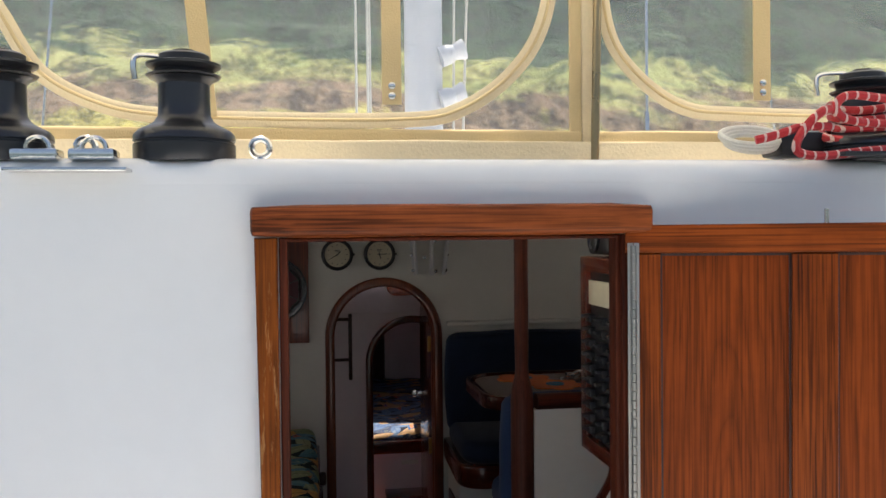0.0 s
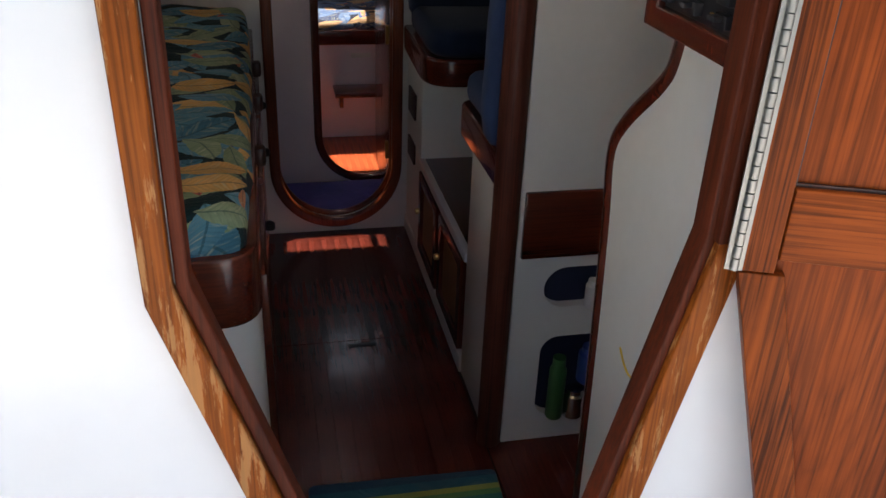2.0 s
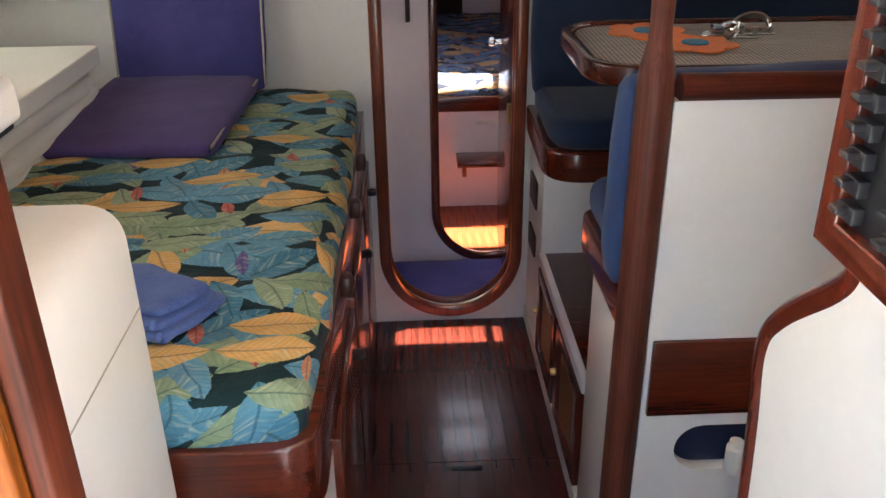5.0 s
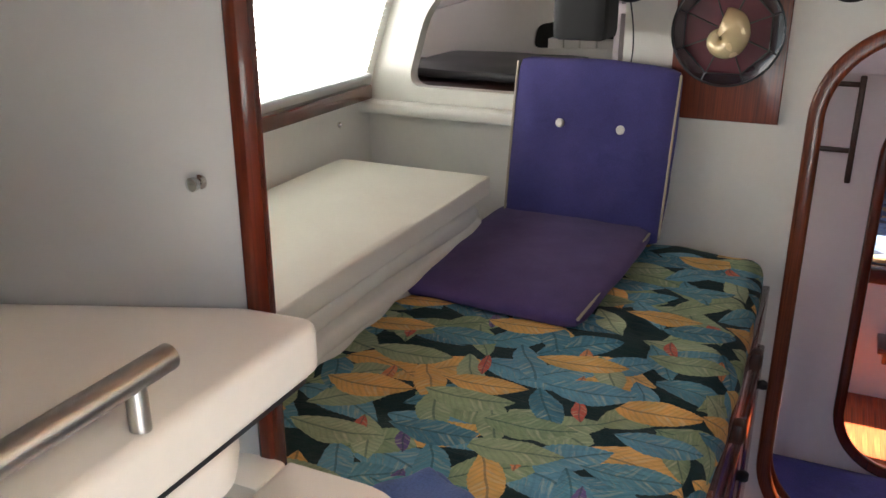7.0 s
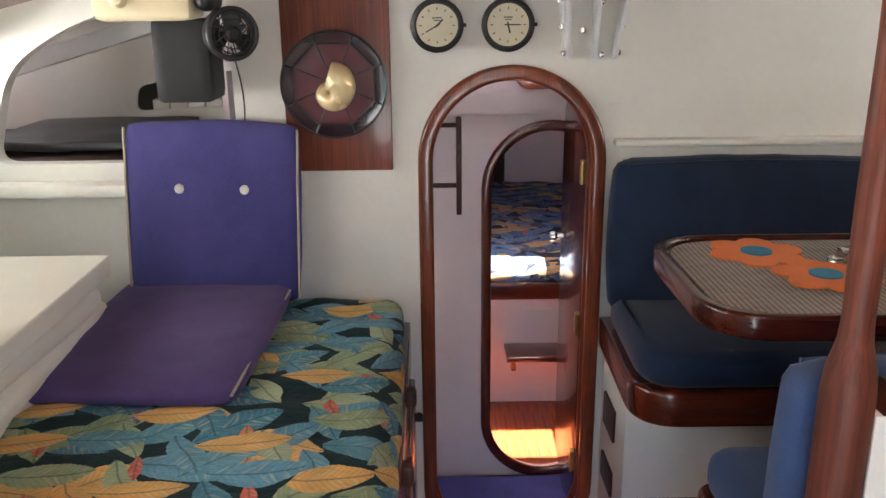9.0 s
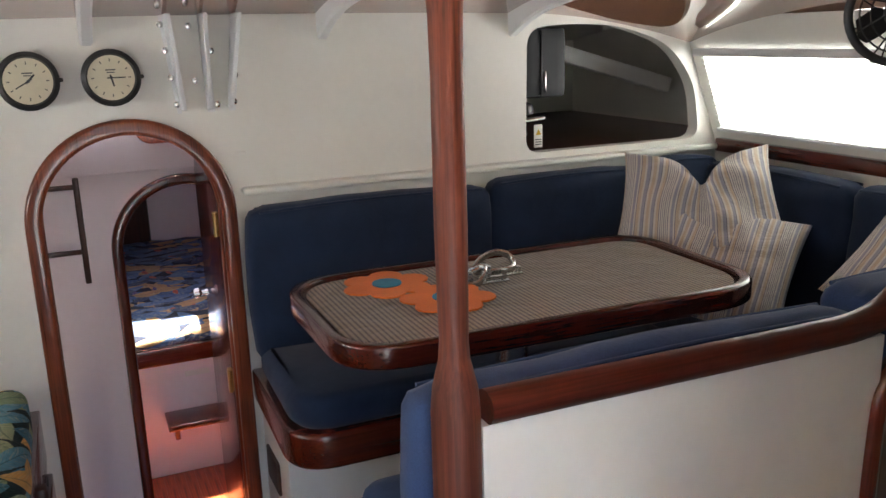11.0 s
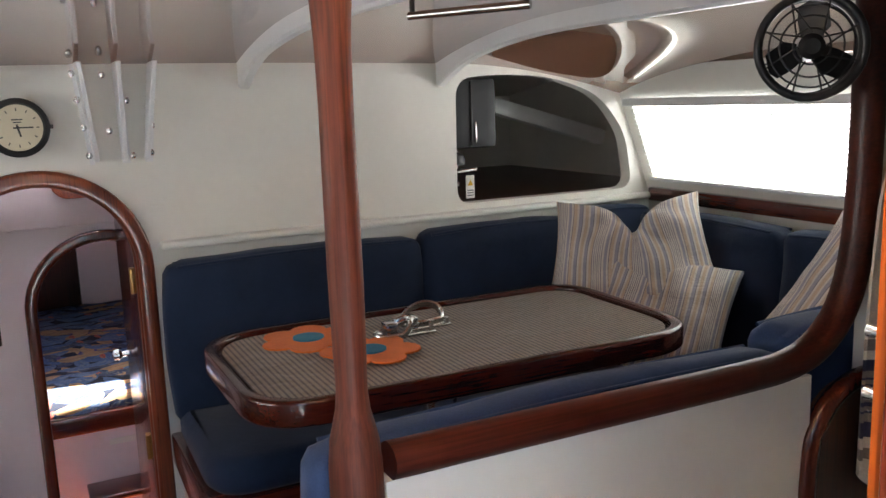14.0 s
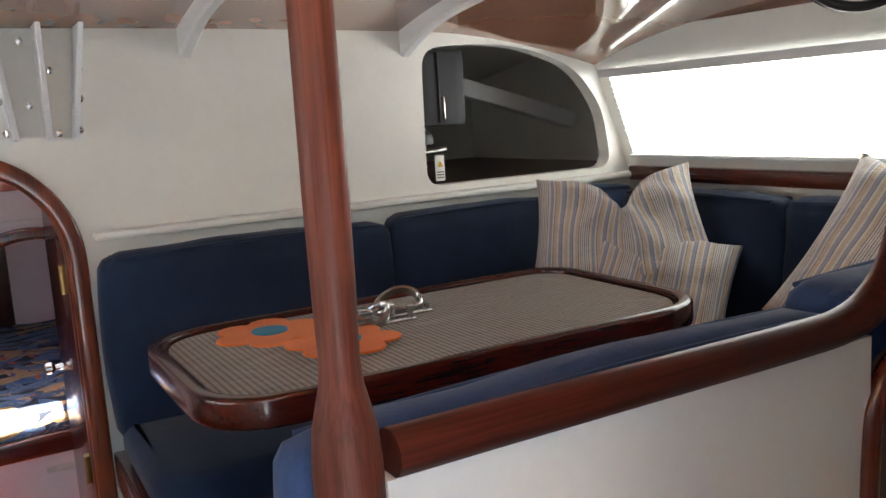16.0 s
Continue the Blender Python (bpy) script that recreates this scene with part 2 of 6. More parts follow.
def clear_vinyl():
    """Scratched clear vinyl: see-through, a little gloss, milky scuffs."""
    m, nt, b = material("clear_vinyl")
    out = nt.nodes["Material Output"]
    t, g, d = nt.nodes.new("ShaderNodeBsdfTransparent"), node(nt, "BsdfGlossy", Roughness=0.06), nt.nodes.new("ShaderNodeBsdfDiffuse")
    t.inputs[0].default_value, d.inputs[0].default_value = (0.93, 0.94, 0.95, 1), (0.8, 0.82, 0.84, 1)
    mg, md = nt.nodes.new("ShaderNodeMixShader"), nt.nodes.new("ShaderNodeMixShader")
    mg.inputs[0].default_value = 0.04
    nt.links.new(t.outputs[0], mg.inputs[1])
    nt.links.new(g.outputs[0], mg.inputs[2])
    haze = noisy(nt, coords(nt), 3.0, 6.0, 0.65)
    scratch = node(nt, "TexVoronoi", feature="DISTANCE_TO_EDGE", Scale=26.0)
    nt.links.new(coords(nt, (1, 1, 0.35), (0, 35, 0)), scratch.inputs["Vector"])
    line = math_node(nt, "LESS_THAN", scratch.outputs["Distance"], 0.006)
    f = math_node(nt, "ADD", math_node(nt, "MULTIPLY", haze, 0.15), math_node(nt, "MULTIPLY", math_node(nt, "MULTIPLY", line, haze), 0.25))
    nt.links.new(f, md.inputs[0])
    nt.links.new(mg.outputs[0], md.inputs[1])
    nt.links.new(d.outputs[0], md.inputs[2])
    nt.links.new(md.outputs[0], out.inputs[0])
    return m


def translucent(name, colour, share=0.6):
    """Thin cloth that lets daylight through."""
    m, nt, b = material(name)
    tr, mx = nt.nodes.new("ShaderNodeBsdfTranslucent"), nt.nodes.new("ShaderNodeMixShader")
    grain = noisy(nt, coords(nt, (2, 30, 2)), 3.0, 4.0)
    c = ramp(nt, grain, [(0.3, tone(colour, 0.8)), (0.7, colour)])
    nt.links.new(c, tr.inputs[0])
    nt.links.new(c, b.inputs["Base Color"])
    b.inputs["Roughness"].default_value = 0.8
    mx.inputs[0].default_value = share
    nt.links.new(b.outputs[0], mx.inputs[1])
    nt.links.new(tr.outputs[0], mx.inputs[2])
    nt.links.new(mx.outputs[0], nt.nodes["Material Output"].inputs[0])
    return m


def hillside():
    """Scrub and dry grass on a far slope."""
    m, nt, b = material("hillside_scrub")
    v = coords(nt)
    band = noisy(nt, coords(nt, (0.05, 0.06, 0.11)), 1.0, 6.0, 0.65, 0.6)
    fine = noisy(nt, v, 0.38, 9.0, 0.72)
    s = nt.nodes.new("ShaderNodeSeparateXYZ")
    nt.links.new(v, s.inputs[0])
    h = math_node(nt, "ADD", math_node(nt, "MULTIPLY", math_node(nt, "SUBTRACT", s.outputs[2], 11.0), 0.046), math_node(nt, "MULTIPLY", math_node(nt, "SUBTRACT", band, 0.5), 1.25))
    c = ramp(nt, h, [(0.05, lin(196, 186, 112)), (0.15, lin(150, 128, 108)), (0.32, lin(142, 120, 98)), (0.42, lin(188, 184, 122)), (0.54, lin(172, 176, 114)), (0.64, lin(70, 92, 64)), (1.0, lin(52, 74, 54))])
    c = mixed(nt, 0.75, c, ramp(nt, fine, [(0.40, (0.14, 0.17, 0.16, 1)), (0.56, (1.5, 1.5, 1.4, 1))]), "MULTIPLY")
    nt.links.new(c, b.inputs["Base Color"])
    b.inputs["Roughness"].default_value = 0.95
    bump(nt, b, fine, 1.0, 1.5)
    return m


GELCOAT = paint("white_gelcoat", (0.80, 0.80, 0.79, 1), 0.22, 0.03, 0.03, 30, 0.3)
WHITE = paint("white_interior_paint", (0.78, 0.77, 0.72, 1), 0.35, 0.05, 0.10, 45)
LILAC = paint("lilac_white_paint", (0.82, 0.73, 0.76, 1), 0.4, 0.05, 0.08, 45)
WORKTOP = paint("cream_worktop", (0.76, 0.72, 0.66, 1), 0.42, 0.04, 0.03, 80, 0.05)
BRUSHED = paint("brushed_steel", (0.5, 0.49, 0.46, 1), 0.38, 0.1, 0.08, 140, 0, 1.0)
HEADLINING = paint("varnished_headlining", (0.34, 0.17, 0.11, 1), 0.05, 0.08, 0.0, 20, 1.0)
HEADLINING.node_tree.nodes["Principled BSDF"].inputs["Coat IOR"].default_value = 1.9
HEADLINING.node_tree.nodes["Principled BSDF"].inputs["Coat Roughness"].default_value = 0.03
FOAM = paint("white_foam_cover", (0.80, 0.78, 0.70, 1), 0.7, 0.05, 0.15, 150)
TEAK_X = wood("teak_along_x", lin(80, 36, 14), lin(152, 78, 36), "x", 0.42, 0.05, 0.0, spec=0.15, bands=0.06, grain=0.5)
TEAK_DOOR_X = wood("teak_door_rail", lin(80, 33, 8), lin(158, 75, 23), "x", 0.42, 0.0, 0.0, 1.0, 21, spec=0.14, bands=0.03, grain=0.5)
TEAK_Z = wood("teak_upright", lin(80, 33, 8), lin(158, 75, 23), "z", 0.42, 0.0, 0.0, spec=0.14, bands=0.03, grain=0.5)
TEAK_PANEL = wood("teak_door_panel", lin(72, 28, 6), lin(148, 67, 19), "z", 0.4, 0.0, 0.0, 0.8, 0.0, (0.684, 1.30), 0.14, 0.03, 0.5)
TEAK_WORN = wood("worn_teak_upright", lin(88, 40, 10), lin(152, 80, 24), "z", 0.5, 0.05, 0.9, spec=0.12)
MAHOGANY_X = wood("mahogany_along_x", lin(66, 22, 13), lin(104, 42, 25), "x", 0.22, 0.5, bands=0.1, grain=0.25)
MAHOGANY_Y = wood("mahogany_along_y", lin(66, 22, 13), lin(104, 42, 25), "y", 0.22, 0.5, bands=0.1, grain=0.25)
MAHOGANY_Z = wood("mahogany_upright", lin(66, 22, 13), lin(104, 42, 25), "z", 0.22, 0.5, bands=0.1, grain=0.25)
JAMB_WOOD = wood("dull_mahogany_jamb", lin(56, 22, 11), lin(96, 42, 22), "z", 0.5, 0.0, spec=0.15, bands=0.06, grain=0.4)
RAIL_WOOD = wood("satin_mahogany_rail", lin(50, 18, 12), lin(86, 35, 24), "x", 0.38, 0.08, spec=0.25, bands=0.06, grain=0.3)
TABLE_WOOD = wood("dark_glossy_mahogany", lin(52, 16, 10), lin(84, 30, 19), "x", 0.2, 0.5, bands=0.06, grain=0.2)
POST_WOOD = wood("worn_mahogany_post", lin(66, 30, 22), lin(108, 56, 42), "z", 0.5, 0.04, bands=0.06, grain=0.3, spec=0.3)
BOARD_WOOD = wood("red_board", lin(88, 32, 14), lin(132, 56, 26), "z", 0.35, 0.3)
OVAL_WOOD = wood("varnished_oval_trim", lin(88, 34, 15), lin(142, 66, 34), "z", 0.28, 0.4, bands=0.12, grain=0.3)
SOLE = wood("varnished_sole", lin(62, 23, 17), lin(98, 40, 30), "y", 0.2, 0.22, bands=0.04, grain=0.15, spec=0.4)
# brighter than SOLE: sunlight on the forward sole is put into the colour
SOLE_BRIGHT = wood("sun_bright_sole", lin(140, 52, 26), lin(200, 92, 48), "y", 0.3, 0.3)
DARK_WOOD = wood("dark_locker_wood", lin(40, 20, 14), lin(76, 42, 30), "z", 0.4, 0.2)
BLACK = paint("black_plastic", (0.018, 0.018, 0.02, 1), 0.35, 0.15, 0.05, 90)
ANODISED = paint("black_anodised_metal", (0.025, 0.026, 0.03, 1), 0.3, 0.1, 0.03, 60, 0.2, 0.4)
HINGE = paint("dull_hinge_steel", (0.32, 0.31, 0.29, 1), 0.42, 0.15, 0.1, 120, 0, 1.0)
STEEL = paint("stainless_steel", (0.62, 0.62, 0.61, 1), 0.2, 0.05, 0.02, 120, 0, 1.0)
BRASS = paint("brass", (0.6, 0.42, 0.16, 1), 0.3, 0.1, 0.03, 120, 0, 1.0)
BRONZE = paint("tarnished_bronze_tube", (0.34, 0.26, 0.15, 1), 0.28, 0.2, 0.05, 90, 0, 1.0)
ALLOY = paint("white_painted_alloy", (0.74, 0.75, 0.76, 1), 0.3, 0.05, 0.05, 60)
CANVAS = paint("tan_dodger_canvas", lin(206, 184, 140), 0.9, 0.12, 0.5, 260)
ZIP = paint("pale_zip_tape", lin(222, 206, 172), 0.85, 0.12, 0.6, 160)
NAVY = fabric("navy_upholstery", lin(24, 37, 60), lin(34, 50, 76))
# a lighter blue than NAVY, for the aft seat and half-wall backs
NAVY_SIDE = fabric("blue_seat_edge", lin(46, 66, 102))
CHAIR_CLOTH = fabric("purple_blue_canvas", lin(68, 66, 126), lin(84, 78, 136))
CHAIR_SEAT = fabric("faded_purple_canvas", lin(82, 66, 118), lin(98, 80, 128))
PIPING = paint("pale_piping", lin(178, 168, 150), 0.8)
TOWEL = fabric("blue_terry_towel", lin(76, 98, 152), lin(92, 114, 168), 260, 0.9)
MAT_BLUE = fabric("indigo_bath_mat", lin(62, 62, 128), lin(76, 74, 146), 200, 0.9)
ORANGE = fabric("orange_felt", lin(226, 112, 40), lin(236, 126, 50))
TEAL = fabric("teal_felt", lin(28, 118, 152))
DUVET = leaf_print("tropical_leaf_quilt", lin(12, 46, 48), [lin(94, 152, 172), lin(236, 186, 112), lin(156, 174, 136), lin(76, 134, 156), lin(230, 180, 106), lin(144, 166, 128), lin(104, 160, 184), lin(168, 184, 148)], 0.86)
DUVET_BLUE = leaf_print("blue_leaf_quilt", lin(30, 38, 58), [lin(104, 130, 172), lin(200, 158, 118), lin(84, 112, 160), lin(72, 84, 116)], 0.7, (3.1, 1.7, 0))
TABLE_CLOTH = striped("ribbed_table_mat", "x", 0.012, [(0.0, lin(148, 134, 118)), (0.62, lin(92, 82, 76))])
CREAM_C, TAN_C, LILAC_C, INK = lin(220, 212, 204), lin(208, 188, 166), lin(168, 166, 180), lin(122, 120, 134)
CUSHION_STRIPE = striped("striped_cushion_cotton", "x", 0.115, [(q, c) for k in range(6) for q, c in ((0.045 * k, INK), (0.045 * k + 0.014, CREAM_C))] + [(0.29, LILAC_C), (0.36, CREAM_C), (0.40, INK), (0.415, TAN_C), (0.50, CREAM_C), (0.54, LILAC_C), (0.62, INK), (0.635, CREAM_C), (0.68, TAN_C), (0.76, CREAM_C), (0.80, LILAC_C), (0.87, INK), (0.885, CREAM_C), (0.93, TAN_C)], cloth=True)
MAT_STRIPE = striped("striped_floor_mat", "y", 0.16, [(0.0, lin(20, 84, 104)), (0.2, lin(34, 116, 110)), (0.36, lin(84, 140, 84)), (0.48, lin(156, 162, 80)), (0.6, lin(30, 96, 116)), (0.8, lin(22, 70, 96))])
TOWEL_W, TOWEL_G, TOWEL_N = lin(216, 208, 196), lin(132, 122, 116), lin(44, 44, 72)
TOWEL_STRIPE = striped("striped_towel_cotton", "z", 1.0, [(0.0, TOWEL_W), (0.12, TOWEL_G), (0.14, TOWEL_W), (0.16, TOWEL_N), (0.185, TOWEL_G), (0.20, TOWEL_N), (0.206, TOWEL_G), (0.214, TOWEL_N), (0.22, TOWEL_G), (0.245, TOWEL_N), (0.251, TOWEL_G), (0.259, TOWEL_N), (0.265, TOWEL_G), (0.275, TOWEL_N), (0.295, TOWEL_W), (0.31, TOWEL_G), (0.33, TOWEL_W)])
PURPLE_GLASS = paint("purple_glass", lin(98, 52, 64), 0.18, 0.2, 0.05, 20, 0.5)
SHELL = paint("nautilus_shell", lin(226, 204, 160), 0.26, 0.10, 0.02, 14, 0.5, 0.25)
PURPLE_DARK = paint("dark_purple_glass", lin(46, 26, 36), 0.2, 0.2, 0.05, 20, 0.4)
DIAL = paint("ivory_dial", lin(208, 200, 174), 0.4, 0.10)
CREAM = paint("cream_plastic", lin(226, 214, 178), 0.4, 0.05)
GREY_BOX = paint("dark_grey_plastic", lin(58, 60, 64), 0.4, 0.08)
GREY_CASE = paint("black_case_plastic", lin(22, 23, 26), 0.6, 0.06, 0.05, 120)
RED_PAINT = paint("red_enamel", lin(150, 18, 28), 0.25, 0.08, 0.03, 60, 0.4)
ROPE_RED = striped("red_flecked_rope", "x", 0.02, [(0.0, lin(190, 44, 48)), (0.8, lin(222, 190, 180))])
ROPE_WHITE = paint("white_rope", lin(226, 222, 208), 0.85, 0.1, 0.6, 200)
LABEL = paint("white_label", lin(228, 226, 220), 0.5, 0.04)
YELLOW = paint("yellow_label", lin(216, 176, 40), 0.5, 0.08)
GREEN = paint("green_plastic", lin(58, 104, 58), 0.4, 0.1)
BLUE_PLASTIC = paint("blue_plastic", lin(40, 70, 140), 0.4, 0.1)
LINING = paint("dark_blue_lining", lin(22, 30, 58), 0.7, 0.12)
BLIND = translucent("white_blind_slat", (0.86, 0.88, 0.86, 1))
HATCH_CLOTH = translucent("amber_hatch_cloth", (0.86, 0.70, 0.50, 1))
ROOF_CANVAS = translucent("sunlit_dodger_canvas", (0.88, 0.85, 0.77, 1), 0.9)
# greyed: shade from someone standing in the companionway is put into the colour
SHADE_GREY = paint("shade_grey_partition", (0.50, 0.49, 0.46, 1), 0.35, 0.05, 0.08, 45)
VINYL = clear_vinyl()
HILL = hillside()
WATER = paint("harbour_water", lin(52, 74, 76), 0.08, 0.2, 0.4, 0.8)
CANE = paint("cane_panel", lin(150, 104, 62), 0.6, 0.2, 0.7, 160)

# ---------------------------------------------------------------- builders
def mesh_object(name, bm, mat, parent=None, smooth=True, angle=40):
    me = bpy.data.meshes.new(name)
    bmesh.ops.recalc_face_normals(bm, faces=bm.faces)
    if smooth:
        limit = radians(angle)
        for f in bm.faces:
            f.smooth = True
        for e in bm.edges:
            e.smooth = len(e.link_faces) == 2 and e.calc_face_angle(0) < limit
    bm.to_mesh(me)
    bm.free()
    me.materials.append(mat)
    ob = new(name, me)
    if parent:
        ob.parent = parent
        ob.matrix_parent_inverse = parent.matrix_basis.inverted()
    return ob


def thing(name, base, label, category, group="", kind=""):
    """An Empty at the base of a thing of several parts."""
    ob = new(name)
    ob.empty_display_size = 0.05
    ob.matrix_basis = Matrix.Translation(base)
    return tagged(ob, label, category, group, kind)


def solid(x0, x1, y0, y1, z0, z1, r=0.004, seg=2):
    """A bevelled block."""
    bm = bmesh.new()
    bmesh.ops.create_cube(bm, size=1)
    for v in bm.verts:
        v.co = ((x0 + x1) / 2 + v.co.x * (x1 - x0), (y0 + y1) / 2 + v.co.y * (y1 - y0), (z0 + z1) / 2 + v.co.z * (z1 - z0))
    if r > 0:
        bmesh.ops.bevel(bm, geom=list(bm.edges), offset=min(r, (x1 - x0) / 2.1, (y1 - y0) / 2.1, (z1 - z0) / 2.1), segments=seg, profile=0.5, affect="EDGES")
    return bm


def soft(x0, x1, y0, y1, z0, z1, r, cuts=10, puff=0.0, lumps=0.0, seed=0.0, freq=6.0):
    """A padded block: rounded all round, puffed faces, uneven surface."""
    bm = bmesh.new()
    bmesh.ops.create_cube(bm, size=2)
    bmesh.ops.subdivide_edges(bm, edges=list(bm.edges), cuts=cuts, use_grid_fill=True)
    h = Vector(((x1 - x0) / 2, (y1 - y0) / 2, (z1 - z0) / 2))
    c = Vector(((x0 + x1) / 2, (y0 + y1) / 2, (z0 + z1) / 2))
    r = min(r, *h)
    for v in bm.verts:
        n = v.co.copy()
        p = Vector([n[i] * h[i] for i in range(3)])
        q = Vector([max(-(h[i] - r), min(h[i] - r, p[i])) for i in range(3)])
        d = p - q
        if d.length > 1e-9:
            big = max(abs(d[i]) for i in range(3))
            p = q + d.normalized() * r * min(1.0, big / r if r else 1)
        for i in range(3):
            if abs(n[i]) > 0.999:
                j, k = (i + 1) % 3, (i + 2) % 3
                p[i] += math.copysign(puff * (1 - n[j] ** 2) * (1 - n[k] ** 2), n[i])
        if lumps:
            p += lumps * noise.noise_vector((p + c) * freq + Vector((seed, 0, 0)))
        v.co = p + c
    return bm


def lathe(profile, centre=(0, 0, 0), sides=32):
    """Turn (radius, height) pairs about the upright through centre."""
    bm = bmesh.new()
    rings = []
    for r, z in profile:
        rings.append([bm.verts.new((centre[0] + max(r, 1e-4) * math.cos(2 * math.pi * k / sides), centre[1] + max(r, 1e-4) * math.sin(2 * math.pi * k / sides), centre[2] + z)) for k in range(sides)])
    for a, b in zip(rings, rings[1:]):
        for k in range(sides):
            bm.faces.new((a[k], a[(k + 1) % sides], b[(k + 1) % sides], b[k]))
    bm.faces.new(rings[0])
    bm.faces.new(rings[-1])
    return bm


def sweep(points, radius, sides=10, closed=False, flat=1.0):
    """A round bar along a line of points; radius may be a list."""
    bm = bmesh.new()
    pts = [Vector(p) for p in points]
    n = len(pts)
    rings, up = [], Vector((0.123, 0.291, 0.949))
    for i, p in enumerate(pts):
        a, b = (pts[i - 1], pts[(i + 1) % n]) if closed else (pts[max(0, i - 1)], pts[min(n - 1, i + 1)])
        d = (b - a).normalized()
        s = d.cross(up)
        s = s.normalized() if s.length > 1e-3 else Vector((1, 0, 0))
        u = s.cross(d).normalized()
        up = u
        r = radius[i] if isinstance(radius, (list, tuple)) else radius
        rings.append([bm.verts.new(p + r * (math.cos(2 * math.pi * k / sides) * s + flat * math.sin(2 * math.pi * k / sides) * u)) for k in range(sides)])
    for i in range(n if closed else n - 1):
        a, b = rings[i], rings[(i + 1) % n]
        for k in range(sides):
            bm.faces.new((a[k], a[(k + 1) % sides], b[(k + 1) % sides], b[k]))
    if not closed:
        bm.faces.new(rings[0])
        bm.faces.new(rings[-1])
    return bm


def bent(points, steps=8):
    """A smooth line through points."""
    p = [Vector(q) for q in points]
    out = []
    for i in range(len(p) - 1):
        a, b, c, d = p[max(0, i - 1)], p[i], p[i + 1], p[min(len(p) - 1, i + 2)]
        for k in range(steps):
            t = k / steps
            out.append(0.5 * (2 * b + (c - a) * t + (2 * a - 5 * b + 4 * c - d) * t * t + (3 * b - a - 3 * c + d) * t ** 3))
    return out + [p[-1]]


def stadium(cx, cz, w, h, n=14, r=None):
    """An upright box with fully or partly rounded ends, as a loop of (u, v)."""
    r = min(w, h) / 2 if r is None else r
    out = []
    for sx, sz, a0 in ((1, 1, 0), (-1, 1, 90), (-1, -1, 180), (1, -1, 270)):
        for k in range(n + 1):
            a = radians(a0 + 90 * k / n)
            out.append((cx + sx * (w / 2 - r) + r * math.cos(a), cz + sz * (h / 2 - r) + r * math.sin(a)))
    return out


def rounded(points, r, n=6):
    """A polygon with its corners rounded; r is one radius or one each."""
    out, m = [], len(points)
    for i, q in enumerate(points):
        b, a, c = Vector(q), Vector(points[i - 1]), Vector(points[(i + 1) % m])
        k = r[i] if isinstance(r, (list, tuple)) else r
        u, v = (a - b), (c - b)
        k = min(k, u.length * 0.49, v.length * 0.49)
        if k < 1e-4:
            out.append(tuple(b))
            continue
        s, e = b + u.normalized() * k, b + v.normalized() * k
        for j in range(n + 1):
            t = j / n
            out.append(tuple((1 - t) ** 2 * s + 2 * t * (1 - t) * b + t * t * e))
    return out


FACING_Y = Matrix(((1, 0, 0, 0), (0, 0, -1, 0), (0, 1, 0, 0), (0, 0, 0, 1)))
FACING_X = Matrix(((0, 0, 1, 0), (1, 0, 0, 0), (0, 1, 0, 0), (0, 0, 0, 1)))
FLAT = Matrix.Identity(4)


def plate(name, loops, thick, m, mat, parent=None, bevel=0.0, smooth=True):
    """A board cut to an outline, with holes; m lays its plane into the world, about its mid thickness."""
    cu = bpy.data.curves.new(name, "CURVE")
    cu.dimensions, cu.fill_mode = "2D", "BOTH"
    cu.extrude, cu.bevel_depth, cu.bevel_resolution = max(thick / 2 - bevel, 0.0), bevel, 2
    cu.offset = -bevel
    for loop in loops:
        s = cu.splines.new("POLY")
        s.points.add(len(loop) - 1)
        for p, (u, v) in zip(s.points, loop):
            p.co = (u, v, 0, 1)
        s.use_cyclic_u = True
    tmp = bpy.data.objects.new(name + "_outline", cu)
    me = bpy.data.meshes.new_from_object(tmp)
    bpy.data.objects.remove(tmp)
    bpy.data.curves.remove(cu)
    me.transform(m)
    bm = bmesh.new()
    bm.from_mesh(me)
    bpy.data.meshes.remove(me)
    bmesh.ops.remove_doubles(bm, verts=bm.verts, dist=1e-5)
    return mesh_object(name, bm, mat, parent, smooth)


def at_y(y):
    return Matrix.Translation((0, y, 0)) @ FACING_Y


def at_x(x):
    return Matrix.Translation((x, 0, 0)) @ FACING_X


def at_z(z):
    return Matrix.Translation((0, 0, z))


def ring(bm, loop_a, loop_b, close=True):
    """Join two loops of vertices with quads."""
    n = len(loop_a)
    for k in range(n if close else n - 1):
        bm.faces.new((loop_a[k], loop_a[(k + 1) % n], loop_b[(k + 1) % n], loop_b[k]))


def joined(parts):
    """Several bmeshes in one."""
    out = bmesh.new()
    for b in parts:
        me = bpy.data.meshes.new("tmp")
        b.to_mesh(me)
        b.free()
        out.from_mesh(me)
        bpy.data.meshes.remove(me)
    return out


def moved(bm, m):
    bm.transform(m)
    return bm


def roof_z(x, y):
    """Height of the headlining: cambered across, turned down towards the front and the sides."""
    u = abs(x - 0.5)
    side = 0.0 if u < 1.0 else -0.13 * ((u - 1.0) / 0.72) ** 1.7
    t = max(0.0, min(1.0, (4.0 - y) / 0.75))
    return 1.845 + side + 0.085 * (1 - (1 - t) ** 2.2) + 0.012 * (1 - min(1, u / 1.0) ** 2)

